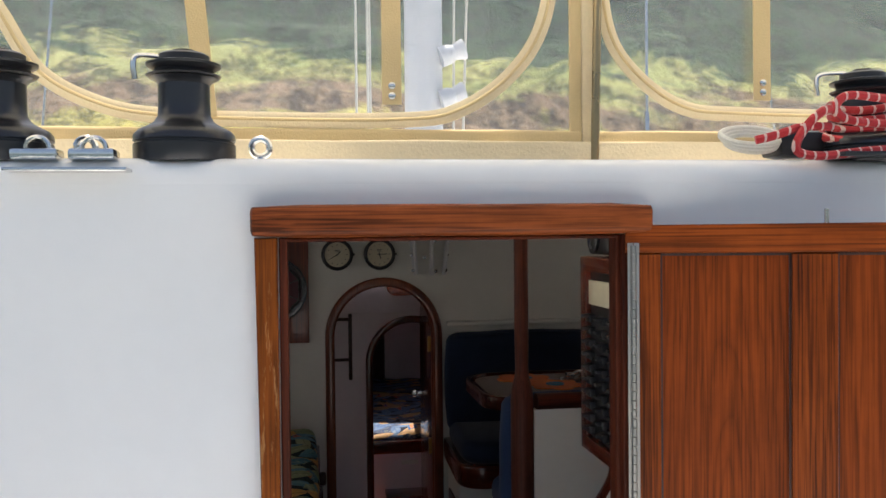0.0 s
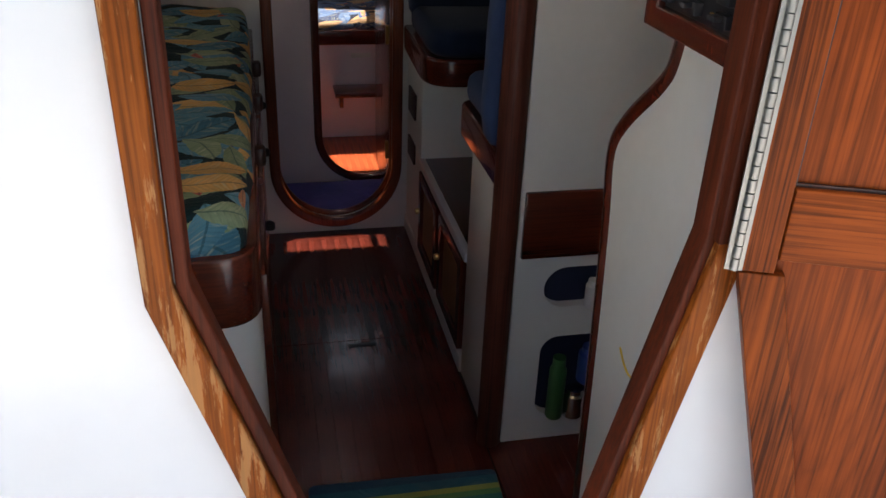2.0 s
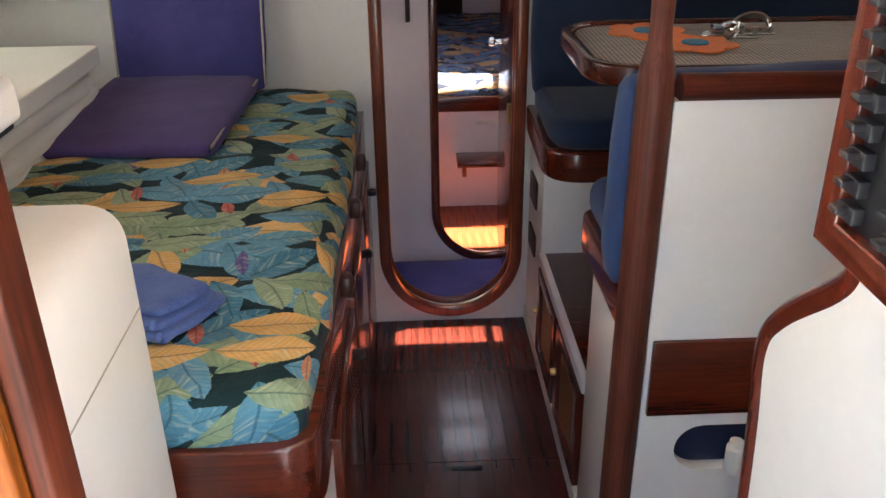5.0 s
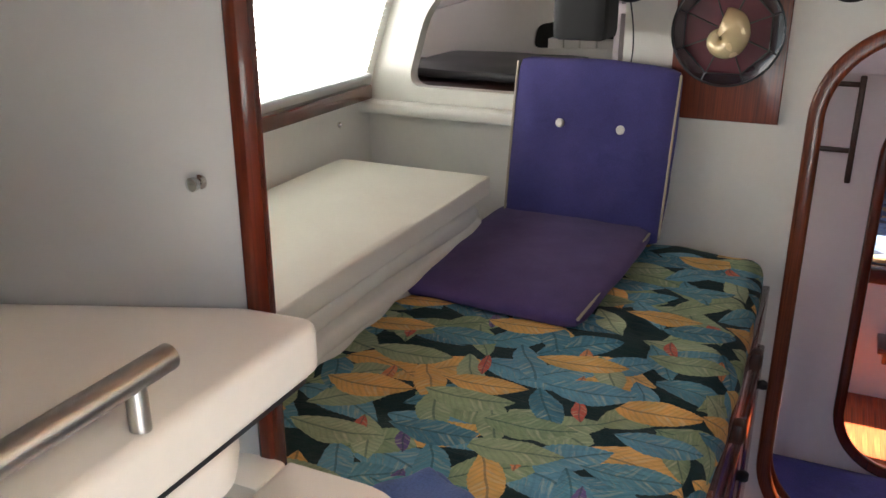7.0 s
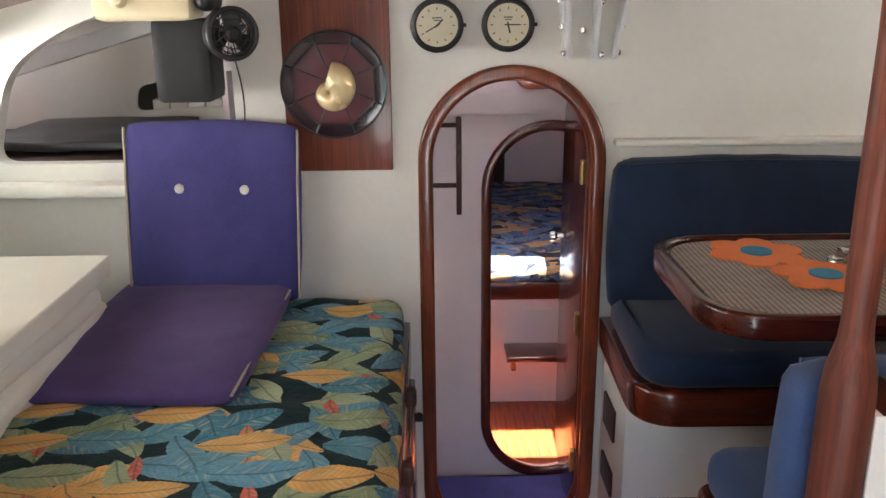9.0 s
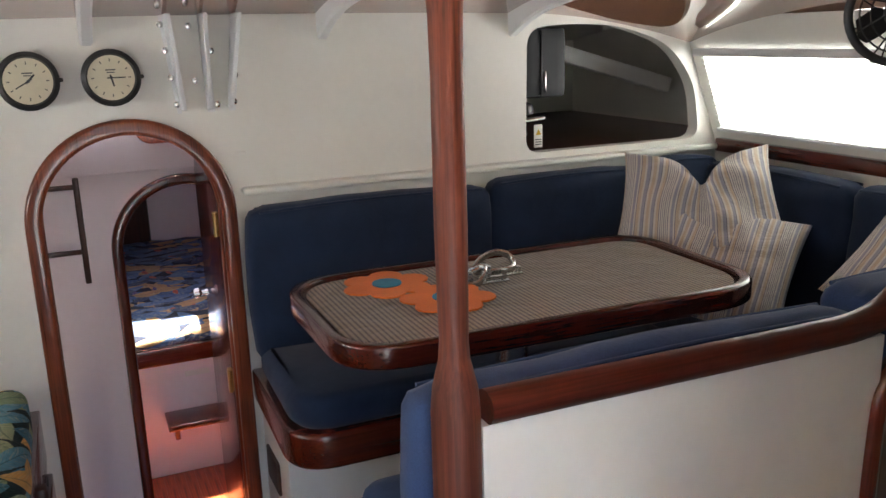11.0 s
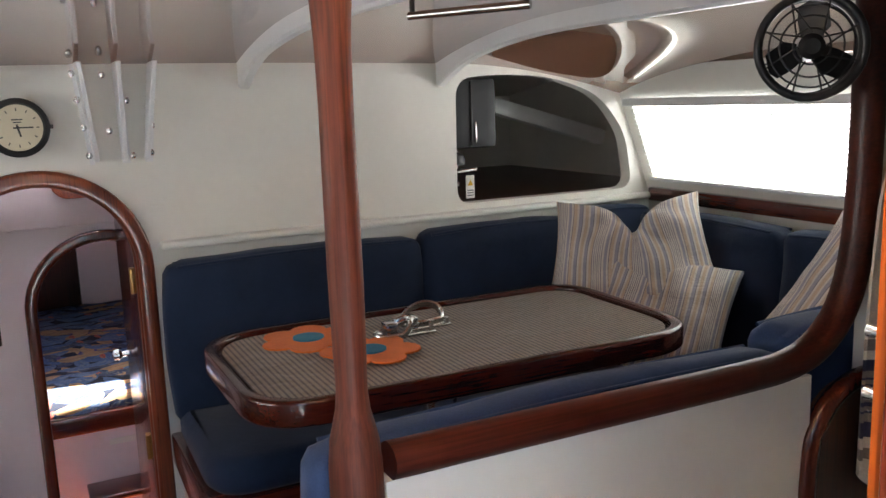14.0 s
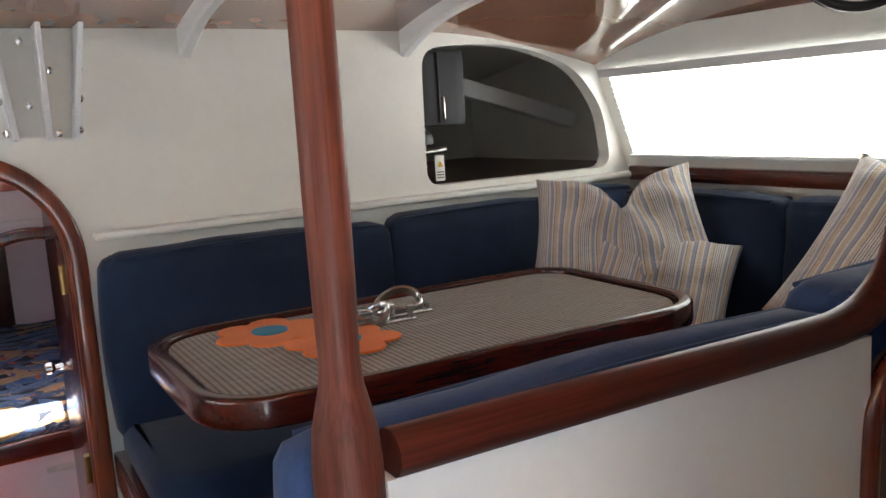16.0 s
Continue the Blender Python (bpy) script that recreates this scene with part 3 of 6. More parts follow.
# ---------------------------------------------------------------- outside: ground, hill, cockpit
def grid_sheet(nx, ny, place):
    bm = bmesh.new()
    v = [[bm.verts.new(place(i / nx, j / ny)) for i in range(nx + 1)] for j in range(ny + 1)]
    for j in range(ny):
        for i in range(nx):
            bm.faces.new((v[j][i], v[j][i + 1], v[j + 1][i + 1], v[j + 1][i]))
    return bm


tagged(mesh_object("water", grid_sheet(2, 2, lambda u, v: (-2500 + 5000 * u, -2500 + 5000 * v, -1.1)), WATER), "calm grey-green harbour water round the boat", "water", kind="structure")
hill = mesh_object("backdrop_hill", grid_sheet(90, 60, lambda u, v: (-220 + 440 * u, 70 + 130 * v, -3 + 95 * v ** 1.05 + 2.5 * noise.noise((u * 60, v * 40, 0)) + 6 * noise.noise((u * 9, v * 7, 2)))), HILL)
tagged(hill, "hillside of dark scrub and dry yellow grass", "hill", kind="structure")

OPENING = [(-0.05, 1.80), (-0.05, 1.175), (0.185, 0.42), (0.360, 0.42), (0.526, 1.19), (0.526, 1.80)]
wall = plate("wall_cockpit", [rounded([(-1.6, -0.4), (2.7, -0.4), (2.7, 1.90), (-1.6, 1.90)], 0.02), OPENING], 0.026, at_y(1.556), GELCOAT)
tagged(wall, "white gelcoat cockpit bulkhead with a companionway opening", "wall", kind="structure")
lip = mesh_object("trim_coaming_lip", soft(-1.6, 2.7, 1.5425, 1.64, 1.862, 1.930, 0.030, 14), GELCOAT)
tagged(lip, "rounded white gelcoat lip along the cabin top", "trim", kind="structure")
deck = mesh_object("deck_cabin_top", joined([solid(-1.6, 0.06, 1.57, 1.99, 1.9, 1.924, 0.006), solid(0.64, 2.7, 1.57, 1.99, 1.9, 1.924, 0.006), solid(0.06, 0.64, 1.57, 1.62, 1.9, 1.924, 0.004), solid(-1.6, 0.3, 1.99, 2.6, 1.972, 2.0, 0.004), solid(0.9, 2.7, 1.99, 2.6, 1.972, 2.0, 0.004), solid(-1.6, 2.7, 2.6, 4.30, 1.972, 2.0, 0.004), solid(0.3, 0.9, 1.985, 2.12, 1.972, 2.0, 0.004)]), GELCOAT)
tagged(deck, "white gelcoat cabin top and winch shelf", "deck", kind="structure")
tagged(mesh_object("floor_cockpit", joined([solid(-1.6, 2.7, -2.6, 1.542, 0.25, 0.33, 0.004), solid(-1.7, -1.6, -2.6, 1.5, 0.25, 0.95, 0.03), solid(2.7, 2.8, -2.6, 1.5, 0.25, 0.95, 0.03)]), GELCOAT), "white non-slip cockpit sole with low sides", "floor", kind="structure")
hull = joined([solid(-1.62, -1.56, 1.58, 7.1, -0.6, 1.30, 0.01), solid(2.6, 2.66, 1.58, 7.1, -0.6, 1.36, 0.01), solid(-1.6, 2.64, 7.05, 7.1, -0.6, 1.9, 0.01), solid(-1.6, 2.64, 1.58, 7.1, -0.62, -0.56, 0)])
tagged(mesh_object("wall_hull", hull, GELCOAT), "white hull sides and bow closing the cabins", "hull", kind="structure")

# ---------------------------------------------------------------- main cabin shell
OVAL = stadium(0.316, 0.812, 0.53 - 0.05, 1.578 - 0.05)
LOCKER_R = rounded([(1.505, 1.413), (2.195, 1.413), (2.165, 1.60), (2.06, 1.735), (1.86, 1.80), (1.69, 1.812), (1.51, 1.80)], [0.05, 0.06, 0.06, 0.1, 0.1, 0.1, 0.06])
LOCKER_L = rounded([(-1.145, 1.34), (-0.455, 1.34), (-0.455, 1.79), (-0.70, 1.775), (-0.90, 1.71), (-1.07, 1.60)], [0.06, 0.01, 0.04, 0.1, 0.1, 0.09])
front = plate("wall_forward", [[(-1.58, -0.55), (2.62, -0.55), (2.62, 1.98), (-1.58, 1.98)], OVAL, LOCKER_R, LOCKER_L], 0.05, at_y(4.025), WHITE)
tagged(front, "white forward bulkhead with an oval doorway and two locker openings", "wall", kind="structure")
ledge = joined([solid(0.60, 2.30, 3.955, 4.0, 1.375, 1.395, 0.008), solid(-1.30, -0.33, 3.93, 4.0, 1.255, 1.293, 0.012)])
tagged(mesh_object("trim_ledges", ledge, WHITE), "white moulded ledges along the forward bulkhead", "trim", kind="structure")
ceiling = grid_sheet(64, 40, lambda u, v: (-1.24 + 3.48 * u, 1.58 + 2.42 * v, min(roof_z(-1.24 + 3.48 * u, 1.58 + 2.42 * v), 1.872 if 1.58 + 2.42 * v < 2.0 else 9.0)))
hatch = [f for f in ceiling.faces if 0.08 < f.calc_center_median().x < 0.62 and 1.62 < f.calc_center_median().y < 1.98 or 0.3 < f.calc_center_median().x < 0.9 and 2.12 < f.calc_center_median().y < 2.6]
bmesh.ops.delete(ceiling, geom=hatch, context="FACES")
ceil_ob = mesh_object("ceiling", ceiling, HEADLINING)
tagged(ceil_ob, "glossy pale brown headlining with low camber", "ceiling", kind="structure")
sm = ceil_ob.modifiers.new("thickness", "SOLIDIFY")
sm.thickness, sm.offset = 0.02, 1.0


def rib(x):
    """A laminated deck beam that runs fore and aft and ends in a knee at the bulkhead."""
    bm = bmesh.new()
    prev = None
    for k in range(41):
        y = 2.05 + 1.948 * k / 40
        z = roof_z(x, y)
        drop = 0.04 + 0.03 * max(0, (y - 3.75) / 0.25) ** 2
        cur = [bm.verts.new(p) for p in ((x - 0.016, y, z + 0.01), (x - 0.016, y, z - drop + 0.006), (x - 0.010, y, z - drop), (x + 0.010, y, z - drop), (x + 0.016, y, z - drop + 0.006), (x + 0.016, y, z + 0.01))]
        if prev:
            ring(bm, prev, cur)
        else:
            bm.faces.new(cur)
        prev = cur
    bm.faces.new(prev)
    return tagged(mesh_object("ceiling_rib", bm, ALLOY), "white painted curved deck beam under the headlining", "beam", "deck beams", "structure")


for x in (0.25, 0.86, 1.46):
    rib(x)


def side_window(name, s, x_low, x_high, z_low, z_mid, z_top, y0, y1):
    """The cabin side: upright below, leaning in above, with a long window; s is -1 to port."""
    lean = (x_high - x_low) / (z_top - z_mid)
    xs = lambda z: x_low + lean * max(0.0, z - z_mid)
    bm = bmesh.new()
    t = 0.04 * s

    def slab(ya, yb, za, zb):
        pts = []
        for y in (ya, yb):
            for z in (za, zb):
                for o in (0, t):
                    pts.append(bm.verts.new((xs(z) + o, y, z)))
        a = pts
        for f in ((0, 2, 3, 1), (4, 5, 7, 6), (0, 1, 5, 4), (2, 6, 7, 3), (0, 4, 6, 2), (1, 3, 7, 5)):
            bm.faces.new([a[i] for i in f])

    w0, w1 = z_mid + 0.05, z_top - 0.05
    slab(1.58, 4.0, z_low, z_mid)
    slab(1.58, 4.0, z_mid, w0)
    slab(1.58, 4.0, w1, z_top + 0.06)
    slab(1.58, y0, w0, w1)
    slab(y1, 4.0, w0, w1)
    tagged(mesh_object(name, bm, WHITE, smooth=False), "white cabin side with a long low window", "wall", kind="structure")
    blind = thing("window_blind", (xs(w0), (y0 + y1) / 2, w0), "white venetian blind over a bright cabin window", "blind", "window blinds")
    n = 15
    slat = None
    for k in range(n):
        z = w0 + 0.012 + (w1 - w0 - 0.02) * k / (n - 1)
        x = xs(z) - 0.008 * s
        if slat is None:
            b = solid(-0.011, 0.011, y0 + 0.01, y1 - 0.005, -0.0008, 0.0008, 0)
            slat = mesh_object("slat", b, BLIND, blind)
            slat.matrix_basis = Matrix.Translation((x, 0, z)) @ Matrix.Rotation(radians(22 * s), 4, "Y")
        else:
            o = new("slat", slat.data)
            o.parent, o.matrix_parent_inverse = blind, blind.matrix_basis.inverted()
            o.matrix_basis = Matrix.Translation((x, 0, z)) @ Matrix.Rotation(radians(22 * s), 4, "Y")
    mesh_object("head_rail", solid(xs(w1) - 0.03 * s - 0.012, xs(w1) - 0.03 * s + 0.012, y0, y1, w1 - 0.015, w1 + 0.01, 0.003), ALLOY, blind)
    mesh_object("bottom_rail", solid(xs(w0) - 0.012 * s - 0.012, xs(w0) - 0.012 * s + 0.012, y0, y1, w0 - 0.006, w0 + 0.006, 0.003), ALLOY, blind)
    for y in (y0 + 0.25, (y0 + y1) / 2, y1 - 0.2):
        mesh_object("cord", sweep([(xs(w0) - 0.022 * s, y, w0), (xs(w1) - 0.022 * s, y, w1)], 0.0012, 6), ALLOY, blind)
    strip = mesh_object("trim_window_" + name, solid(min(xs(z_mid), xs(z_mid) - 0.03 * s), max(xs(z_mid), xs(z_mid) - 0.03 * s), 1.6, 3.97, z_mid - 0.028, z_mid + 0.018, 0.006), MAHOGANY_Y)
    tagged(strip, "dark mahogany strip below the cabin window", "trim", kind="structure")


def bright_sky(name, x):
    m, nt, b = material(name)
    e = node(nt, "Emission", Strength=SKY_GLOW)
    e.inputs[0].default_value = (1.0, 0.985, 0.96, 1)
    nt.links.new(e.outputs[0], nt.nodes["Material Output"].inputs[0])
    ob = mesh_object("backdrop_" + name, grid_sheet(1, 1, lambda u, v: (x, 1.9 + 2.6 * u, 1.1 + 0.95 * v)), m)
    tagged(ob, "bright hazy daylight outside the cabin window", "sky", kind="structure")


SKY_GLOW = 1.9
bright_sky("haze_starboard", 2.52)
bright_sky("haze_port", -1.52)
side_window("wall_starboard", 1, 2.27, 2.13, 0.4, 1.395, 1.76, 2.75, 3.95)
side_window("wall_port", -1, -1.285, -1.15, 0.4, 1.325, 1.72, 2.3, 3.95)

# floors
sub = joined([solid(-1.56, 2.6, 1.40, 4.0, -0.06, -0.012, 0), solid(-1.0, 1.8, 4.0, 7.0, -0.06, -0.012, 0)])
tagged(mesh_object("floor_base", sub, DARK_WOOD, smooth=False), "dark timber under the cabin sole", "floor", kind="structure")

# ---------------------------------------------------------------- berth to port
def berth():
    t = thing("berth", (-0.4, 3.1, 0), "built-in single berth with mahogany fiddle rail and white base", "berth")
    body = rounded([(-1.2, 2.20), (0.012, 2.20), (0.012, 3.998), (-1.2, 3.998)], [0, 0.09, 0, 0], 8)
    plate("base", [body], 0.70, at_z(0.35), WHITE, t)
    plate("rail", [rounded([(-1.2, 2.195), (0.018, 2.195), (0.018, 3.996), (-1.2, 3.996)], [0, 0.09, 0, 0], 8)], 0.15, at_z(0.775), MAHOGANY_X, t, 0.006)
    for y0, y1 in ((2.42, 2.92), (2.96, 3.46), (3.5, 3.94)):
        d = mesh_object("door", solid(0.006, 0.030, y0, y1, 0.06, 0.69, 0.005), MAHOGANY_Y, t)
        mesh_object("latch", lathe([(0.006, 0), (0.014, 0.004), (0.014, 0.02), (0.006, 0.026)], (0.040, y1 - 0.06, 0.58), 14), BLACK, d)
    for y in (2.78, 3.2, 3.55):
        mesh_object("fiddle_peg", soft(0.014, 0.042, y - 0.02, y + 0.02, 0.80, 0.85, 0.01, 3), DARK_WOOD, t)
    return t


berth()
quilt = soft(-1.15, 0.0, 2.215, 3.985, 0.80, 0.942, 0.055, 46, 0.008, 0.012, 3.0, 7.0)
for v in quilt.verts:
    if v.co.z > 0.86:
        v.co.z += 0.006 * math.cos(v.co.y * 2 * math.pi / 0.17) * (1 if v.co.x > -1 else 0) + 0.004 * math.cos(v.co.x * 2 * math.pi / 0.24)
tagged(mesh_object("quilt_mattress", quilt, DUVET), "berth mattress under a tropical leaf print quilt", "mattress")


def foam_stack():
    """Folded white foam mattress against the cabin side."""
    t = thing("foam_mattress", (-0.95, 3.0, 0.93), "folded white foam mattress lying along the berth", "mattress")
    bm = soft(-1.25, -0.752, 2.23, 3.75, 1.092, 1.15, 0.008, 20, 0.001, 0.002, 1, 3)
    mesh_object("top_layer", bm, FOAM, t)
    for k, (za, zb) in enumerate(((1.025, 1.09), (0.965, 1.03), (0.915, 0.97))):
        b = soft(-1.25, -0.77 - 0.012 * k + 0.02 * (k == 1), 2.24, 3.73 + 0.02 * k, za, zb, 0.028, 16, 0.004, 0.010, 5 + k, 3)
        for v in b.verts:
            v.co.z += 0.016 * (v.co.y - 3.0) * (k - 1)
        mesh_object("layer", b, FOAM, t)
    return t


foam_stack()


def folding_chair():
    """A padded legless beach chair, seat flat on the berth, back against the bulkhead."""
    t = thing("folding_seat_cushion", (-0.56, 3.6, 0.95), "purple-blue folding seat cushion with buttons on the berth", "chair")
    seat = soft(-0.235, 0.235, -0.33, 0.33, -0.025, 0.025, 0.022, 14, 0.014, 0.006, 2, 8)
    m = Matrix.Translation((-0.565, 3.62, 0.975)) @ Matrix.Rotation(radians(-3), 4, "Z") @ Matrix.Rotation(radians(2), 4, "X")
    mesh_object("seat", moved(seat, m), CHAIR_SEAT, t)
    back = soft(-0.235, 0.235, -0.025, 0.025, 0.0, 0.495, 0.022, 14, 0.008, 0.005, 7, 8)
    for v in back.verts:
        for bx in (-0.09, 0.09):
            d = (Vector((v.co.x - bx, v.co.z - 0.315))).length
            v.co.y -= 0.016 * math.exp(-(d / 0.03) ** 2) * (1 if v.co.y > 0 else -1)
    mb = Matrix.Translation((-0.525, 3.905, 0.965)) @ Matrix.Rotation(radians(-1), 4, "Z") @ Matrix.Rotation(radians(-6), 4, "X") @ Matrix.Rotation(radians(1.5), 4, "Y")
    mesh_object("backrest", moved(back, mb), CHAIR_CLOTH, t)
    for bx in (-0.09, 0.09):
        b = moved(lathe([(0.002, 0.006), (0.009, 0.005), (0.0135, 0.0), (0.013, -0.006)], (0, 0, 0), 18), Matrix.Translation((bx, -0.022, 0.315)) @ Matrix.Rotation(radians(90), 4, "X"))
        mesh_object("button", moved(b, mb), LABEL, t)
    for sx in (-0.236, 0.236):
        mesh_object("piping", moved(sweep([(sx, -0.33, 0.010), (sx, 0.0, 0.012), (sx, 0.31, 0.010)], 0.004, 8), m), PIPING, t)
        mesh_object("piping", moved(sweep([(sx, -0.018, 0.02), (sx, -0.02, 0.25), (sx, -0.018, 0.48)], 0.0035, 8), mb), PIPING, t)
    return t


folding_chair()

# galley partition, worktop and lower locker
part = plate("wall_galley", [[(-0.93, 0.0), (0.0, 0.0), (0.0, 1.95), (-0.93, 1.95)]], 0.025, Matrix.Translation((-0.374, 2.176, 0)) @ Matrix.Rotation(radians(22), 4, "Z") @ FACING_Y, SHADE_GREY)
tagged(part, "galley partition, greyed to put shade into its colour", "wall", kind="structure")
post_strip = mesh_object("trim_galley_post", solid(-0.373, -0.357, 2.158, 2.188, 0.9, 1.945, 0.005), MAHOGANY_Z)
tagged(post_strip, "dark mahogany strip on the end of the galley partition", "trim", kind="structure")


def galley_unit():
    t = thing("galley_cabinet", (-0.7, 1.9, 0), "cream moulded galley cabinet with rounded top edge", "cabinet")
    prof = rounded([(-1.27, 0.0), (-0.198, 0.0), (-0.198, 1.285), (-0.34, 1.285), (-0.34, 1.12), (-1.27, 1.12)], [0, 0, 0.055, 0.006, 0.006, 0], 8)
    plate("body", [prof], 0.56, at_y(1.885), WORKTOP, t, 0.004)
    mesh_object("back_rim", solid(-1.27, -0.34, 2.11, 2.165, 1.12, 1.285, 0.008), WORKTOP, t)
    plate("seam", [rounded([(1.60, 1.128), (2.16, 1.133), (2.16, 1.1345), (1.60, 1.1295)], 0)], 0.002, at_x(-0.1975), PIPING, t)
    return t


galley_unit()


def worktop_lid():
    t = thing("worktop", (-0.75, 1.88, 1.36), "cream worktop lid with a stainless bar handle", "worktop")
    plate("top", [rounded([(-1.27, 1.60), (-0.285, 1.60), (-0.290, 2.165), (-0.372, 2.158), (-1.27, 1.79)], [0, 0.02, 0.02, 0.0, 0])], 0.055, at_z(1.427), WORKTOP, t, 0.012)
    plate("shadow_gap", [rounded([(-1.27, 1.602), (-0.293, 1.602), (-0.297, 2.155), (-0.38, 2.15), (-1.27, 1.785)], [0, 0.02, 0.02, 0.0, 0])], 0.005, at_z(1.3972), BLACK, t)
    plate("lower_slab", [rounded([(-1.27, 1.60), (-0.292, 1.60), (-0.294, 2.03), (-0.335, 2.09), (-0.44, 2.08), (-1.27, 1.75)], [0, 0.02, 0.02, 0.02, 0.02, 0])], 0.043, at_z(1.373), WORKTOP, t, 0.006)
    h = mesh_object("handle", sweep([(-0.305, 1.984, 1.495), (-0.300, 1.634, 1.495)], 0.0105, 16), BRUSHED, t)
    for y in (1.948, 1.67):
        mesh_object("stud", sweep([(-0.304, y, 1.453), (-0.304, y, 1.490)], 0.008, 14), BRUSHED, h)
    return t


worktop_lid()
knob = lathe([(0.007, 0), (0.007, 0.002), (0.0035, 0.004), (0.0035, 0.007), (0.0065, 0.009), (0.0065, 0.014), (0.002, 0.016)], (0, 0, 0), 20)
tagged(mesh_object("cabinet_knob", moved(knob, Matrix.Translation((-0.405, 2.151, 1.574)) @ Matrix.Rotation(radians(90), 4, "X")), STEEL), "small stainless knob on the galley partition", "knob")

# ---------------------------------------------------------------- dinette to starboard
def dinette():
    t = thing("dinette_settee", (1.4, 3.4, 0.4), "built-in U-shaped settee base in white with mahogany edging", "settee")
    plate("well_floor", [[(0.615, 2.93), (1.75, 2.93), (1.75, 3.69), (0.615, 3.69)]], 0.03, at_z(0.415), MAHOGANY_X, t)
    mesh_object("forward_base", solid(0.605, 2.26, 3.69, 3.998, 0.0, 0.77, 0.004), WHITE, t)
    mesh_object("aft_base", solid(0.605, 2.26, 2.63, 2.93, 0.0, 0.76, 0.004), WHITE, t)
    mesh_object("side_base", solid(1.75, 2.26, 2.93, 3.69, 0.0, 0.74, 0.004), WHITE, t)
    plate("forward_edge", [rounded([(0.572, 3.475), (2.26, 3.475), (2.26, 3.998), (0.585, 3.998)], [0.13, 0, 0, 0], 10)], 0.095, at_z(0.812), MAHOGANY_X, t, 0.012)
    plate("aft_edge", [rounded([(0.605, 2.64), (2.26, 2.64), (2.26, 3.13), (0.605, 3.13)], [0, 0, 0, 0.06], 8)], 0.10, at_z(0.792), MAHOGANY_Y, t, 0.012)
    mesh_object("side_edge", solid(1.72, 2.26, 3.13, 3.475, 0.72, 0.815, 0.008), MAHOGANY_Y, t)
    # lockers below the well, with framed cane doors, and slots in the forward end
    mesh_object("locker_body", solid(0.618, 1.7, 2.94, 3.68, 0.0, 0.395, 0.002), WHITE, t)
    mesh_object("locker_rail", solid(0.598, 0.622, 2.93, 3.70, 0.398, 0.432, 0.005), ALLOY, t)
    mesh_object("locker_rail", solid(0.598, 0.618, 2.93, 3.998, 0.0, 0.06, 0.004), WHITE, t)
    for y0, y1 in ((2.96, 3.30), (3.34, 3.67)):
        d = plate("door", [[(y0, 0.07), (y1, 0.07), (y1, 0.39), (y0, 0.39)], rounded([(y0 + 0.045, 0.11), (y1 - 0.045, 0.11), (y1 - 0.045, 0.35), (y0 + 0.045, 0.35)], 0.01)], 0.022, at_x(0.606), MAHOGANY_Z, t, 0.003)
        mesh_object("cane", solid(0.607, 0.612, y0 + 0.04, y1 - 0.04, 0.105, 0.355, 0), CANE, d)
        mesh_object("knob", moved(lathe([(0.005, 0), (0.012, 0.006), (0.010, 0.018), (0.003, 0.02)], (0, 0, 0), 14), Matrix.Translation((0.597, y1 - 0.03, 0.24)) @ Matrix.Rotation(radians(-90), 4, "Y")), BRASS, d)
    for z0, z1 in ((0.36, 0.44), (0.54, 0.64)):
        mesh_object("slot", solid(0.597, 0.606, 3.80, 3.94, z0, z1, 0.003), DARK_WOOD, t)
    return t


dinette()


SEAT, BACK = "navy blue upholstered settee seat cushion", "navy blue upholstered settee back cushion"


def settee_cushion(label, *a, group="settee cushions", m=None, mat=None, cuts=14, puff=0.012):
    b = soft(*a, 0.035, cuts, puff, 0.006, a[0] * 7 + a[2], 7)
    if m:
        moved(b, m)
    ob = tagged(mesh_object("settee_cushion", b, mat or NAVY), label, "cushion", group)
    x0, x1, y0, y1, z0, z1 = a
    if label != SEAT and not m:
        long_x = x1 - x0 > y1 - y0
        for edge in (0, 1):
            if long_x:
                y = y0 + 0.012 if edge == 0 else y1 - 0.012
                line = [(x0 + 0.03 + (x1 - x0 - 0.06) * k / 12, y, z1 - 0.008 + puff * 0.7 * math.sin(math.pi * k / 12)) for k in range(13)]
            else:
                x = x0 + 0.012 if edge == 0 else x1 - 0.012
                line = [(x, y0 + 0.03 + (y1 - y0 - 0.06) * k / 12, z1 - 0.008 + puff * 0.7 * math.sin(math.pi * k / 12)) for k in range(13)]
            mesh_object("piping", sweep(line, 0.0045, 8), mat or NAVY, ob)
    return ob


plate_seat = plate("settee_cushion", [rounded([(0.59, 3.49), (1.70, 3.49), (1.70, 3.93), (0.60, 3.93)], [0.12, 0.02, 0.02, 0.02], 10)], 0.095, at_z(0.902), NAVY, None, 0.035)
tagged(plate_seat, SEAT, "cushion", "settee cushions")
settee_cushion(SEAT, 1.705, 2.24, 3.14, 3.93, 0.812, 0.915)
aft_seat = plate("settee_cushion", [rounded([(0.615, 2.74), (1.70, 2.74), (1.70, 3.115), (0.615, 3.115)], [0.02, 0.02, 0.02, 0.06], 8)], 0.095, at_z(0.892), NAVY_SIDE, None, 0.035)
tagged(aft_seat, SEAT, "cushion", "settee cushions")
settee_cushion(SEAT, 1.705, 2.24, 2.74, 3.135, 0.822, 0.915)
settee_cushion(BACK, 0.595, 1.325, 3.885, 3.975, 0.90, 1.343)
settee_cushion(BACK, 1.33, 1.90, 3.885, 3.975, 0.90, 1.352)
settee_cushion(BACK, 1.905, 2.20, 3.88, 3.965, 0.90, 1.362)
settee_cushion(BACK, 2.12, 2.225, 3.30, 3.89, 0.905, 1.352)
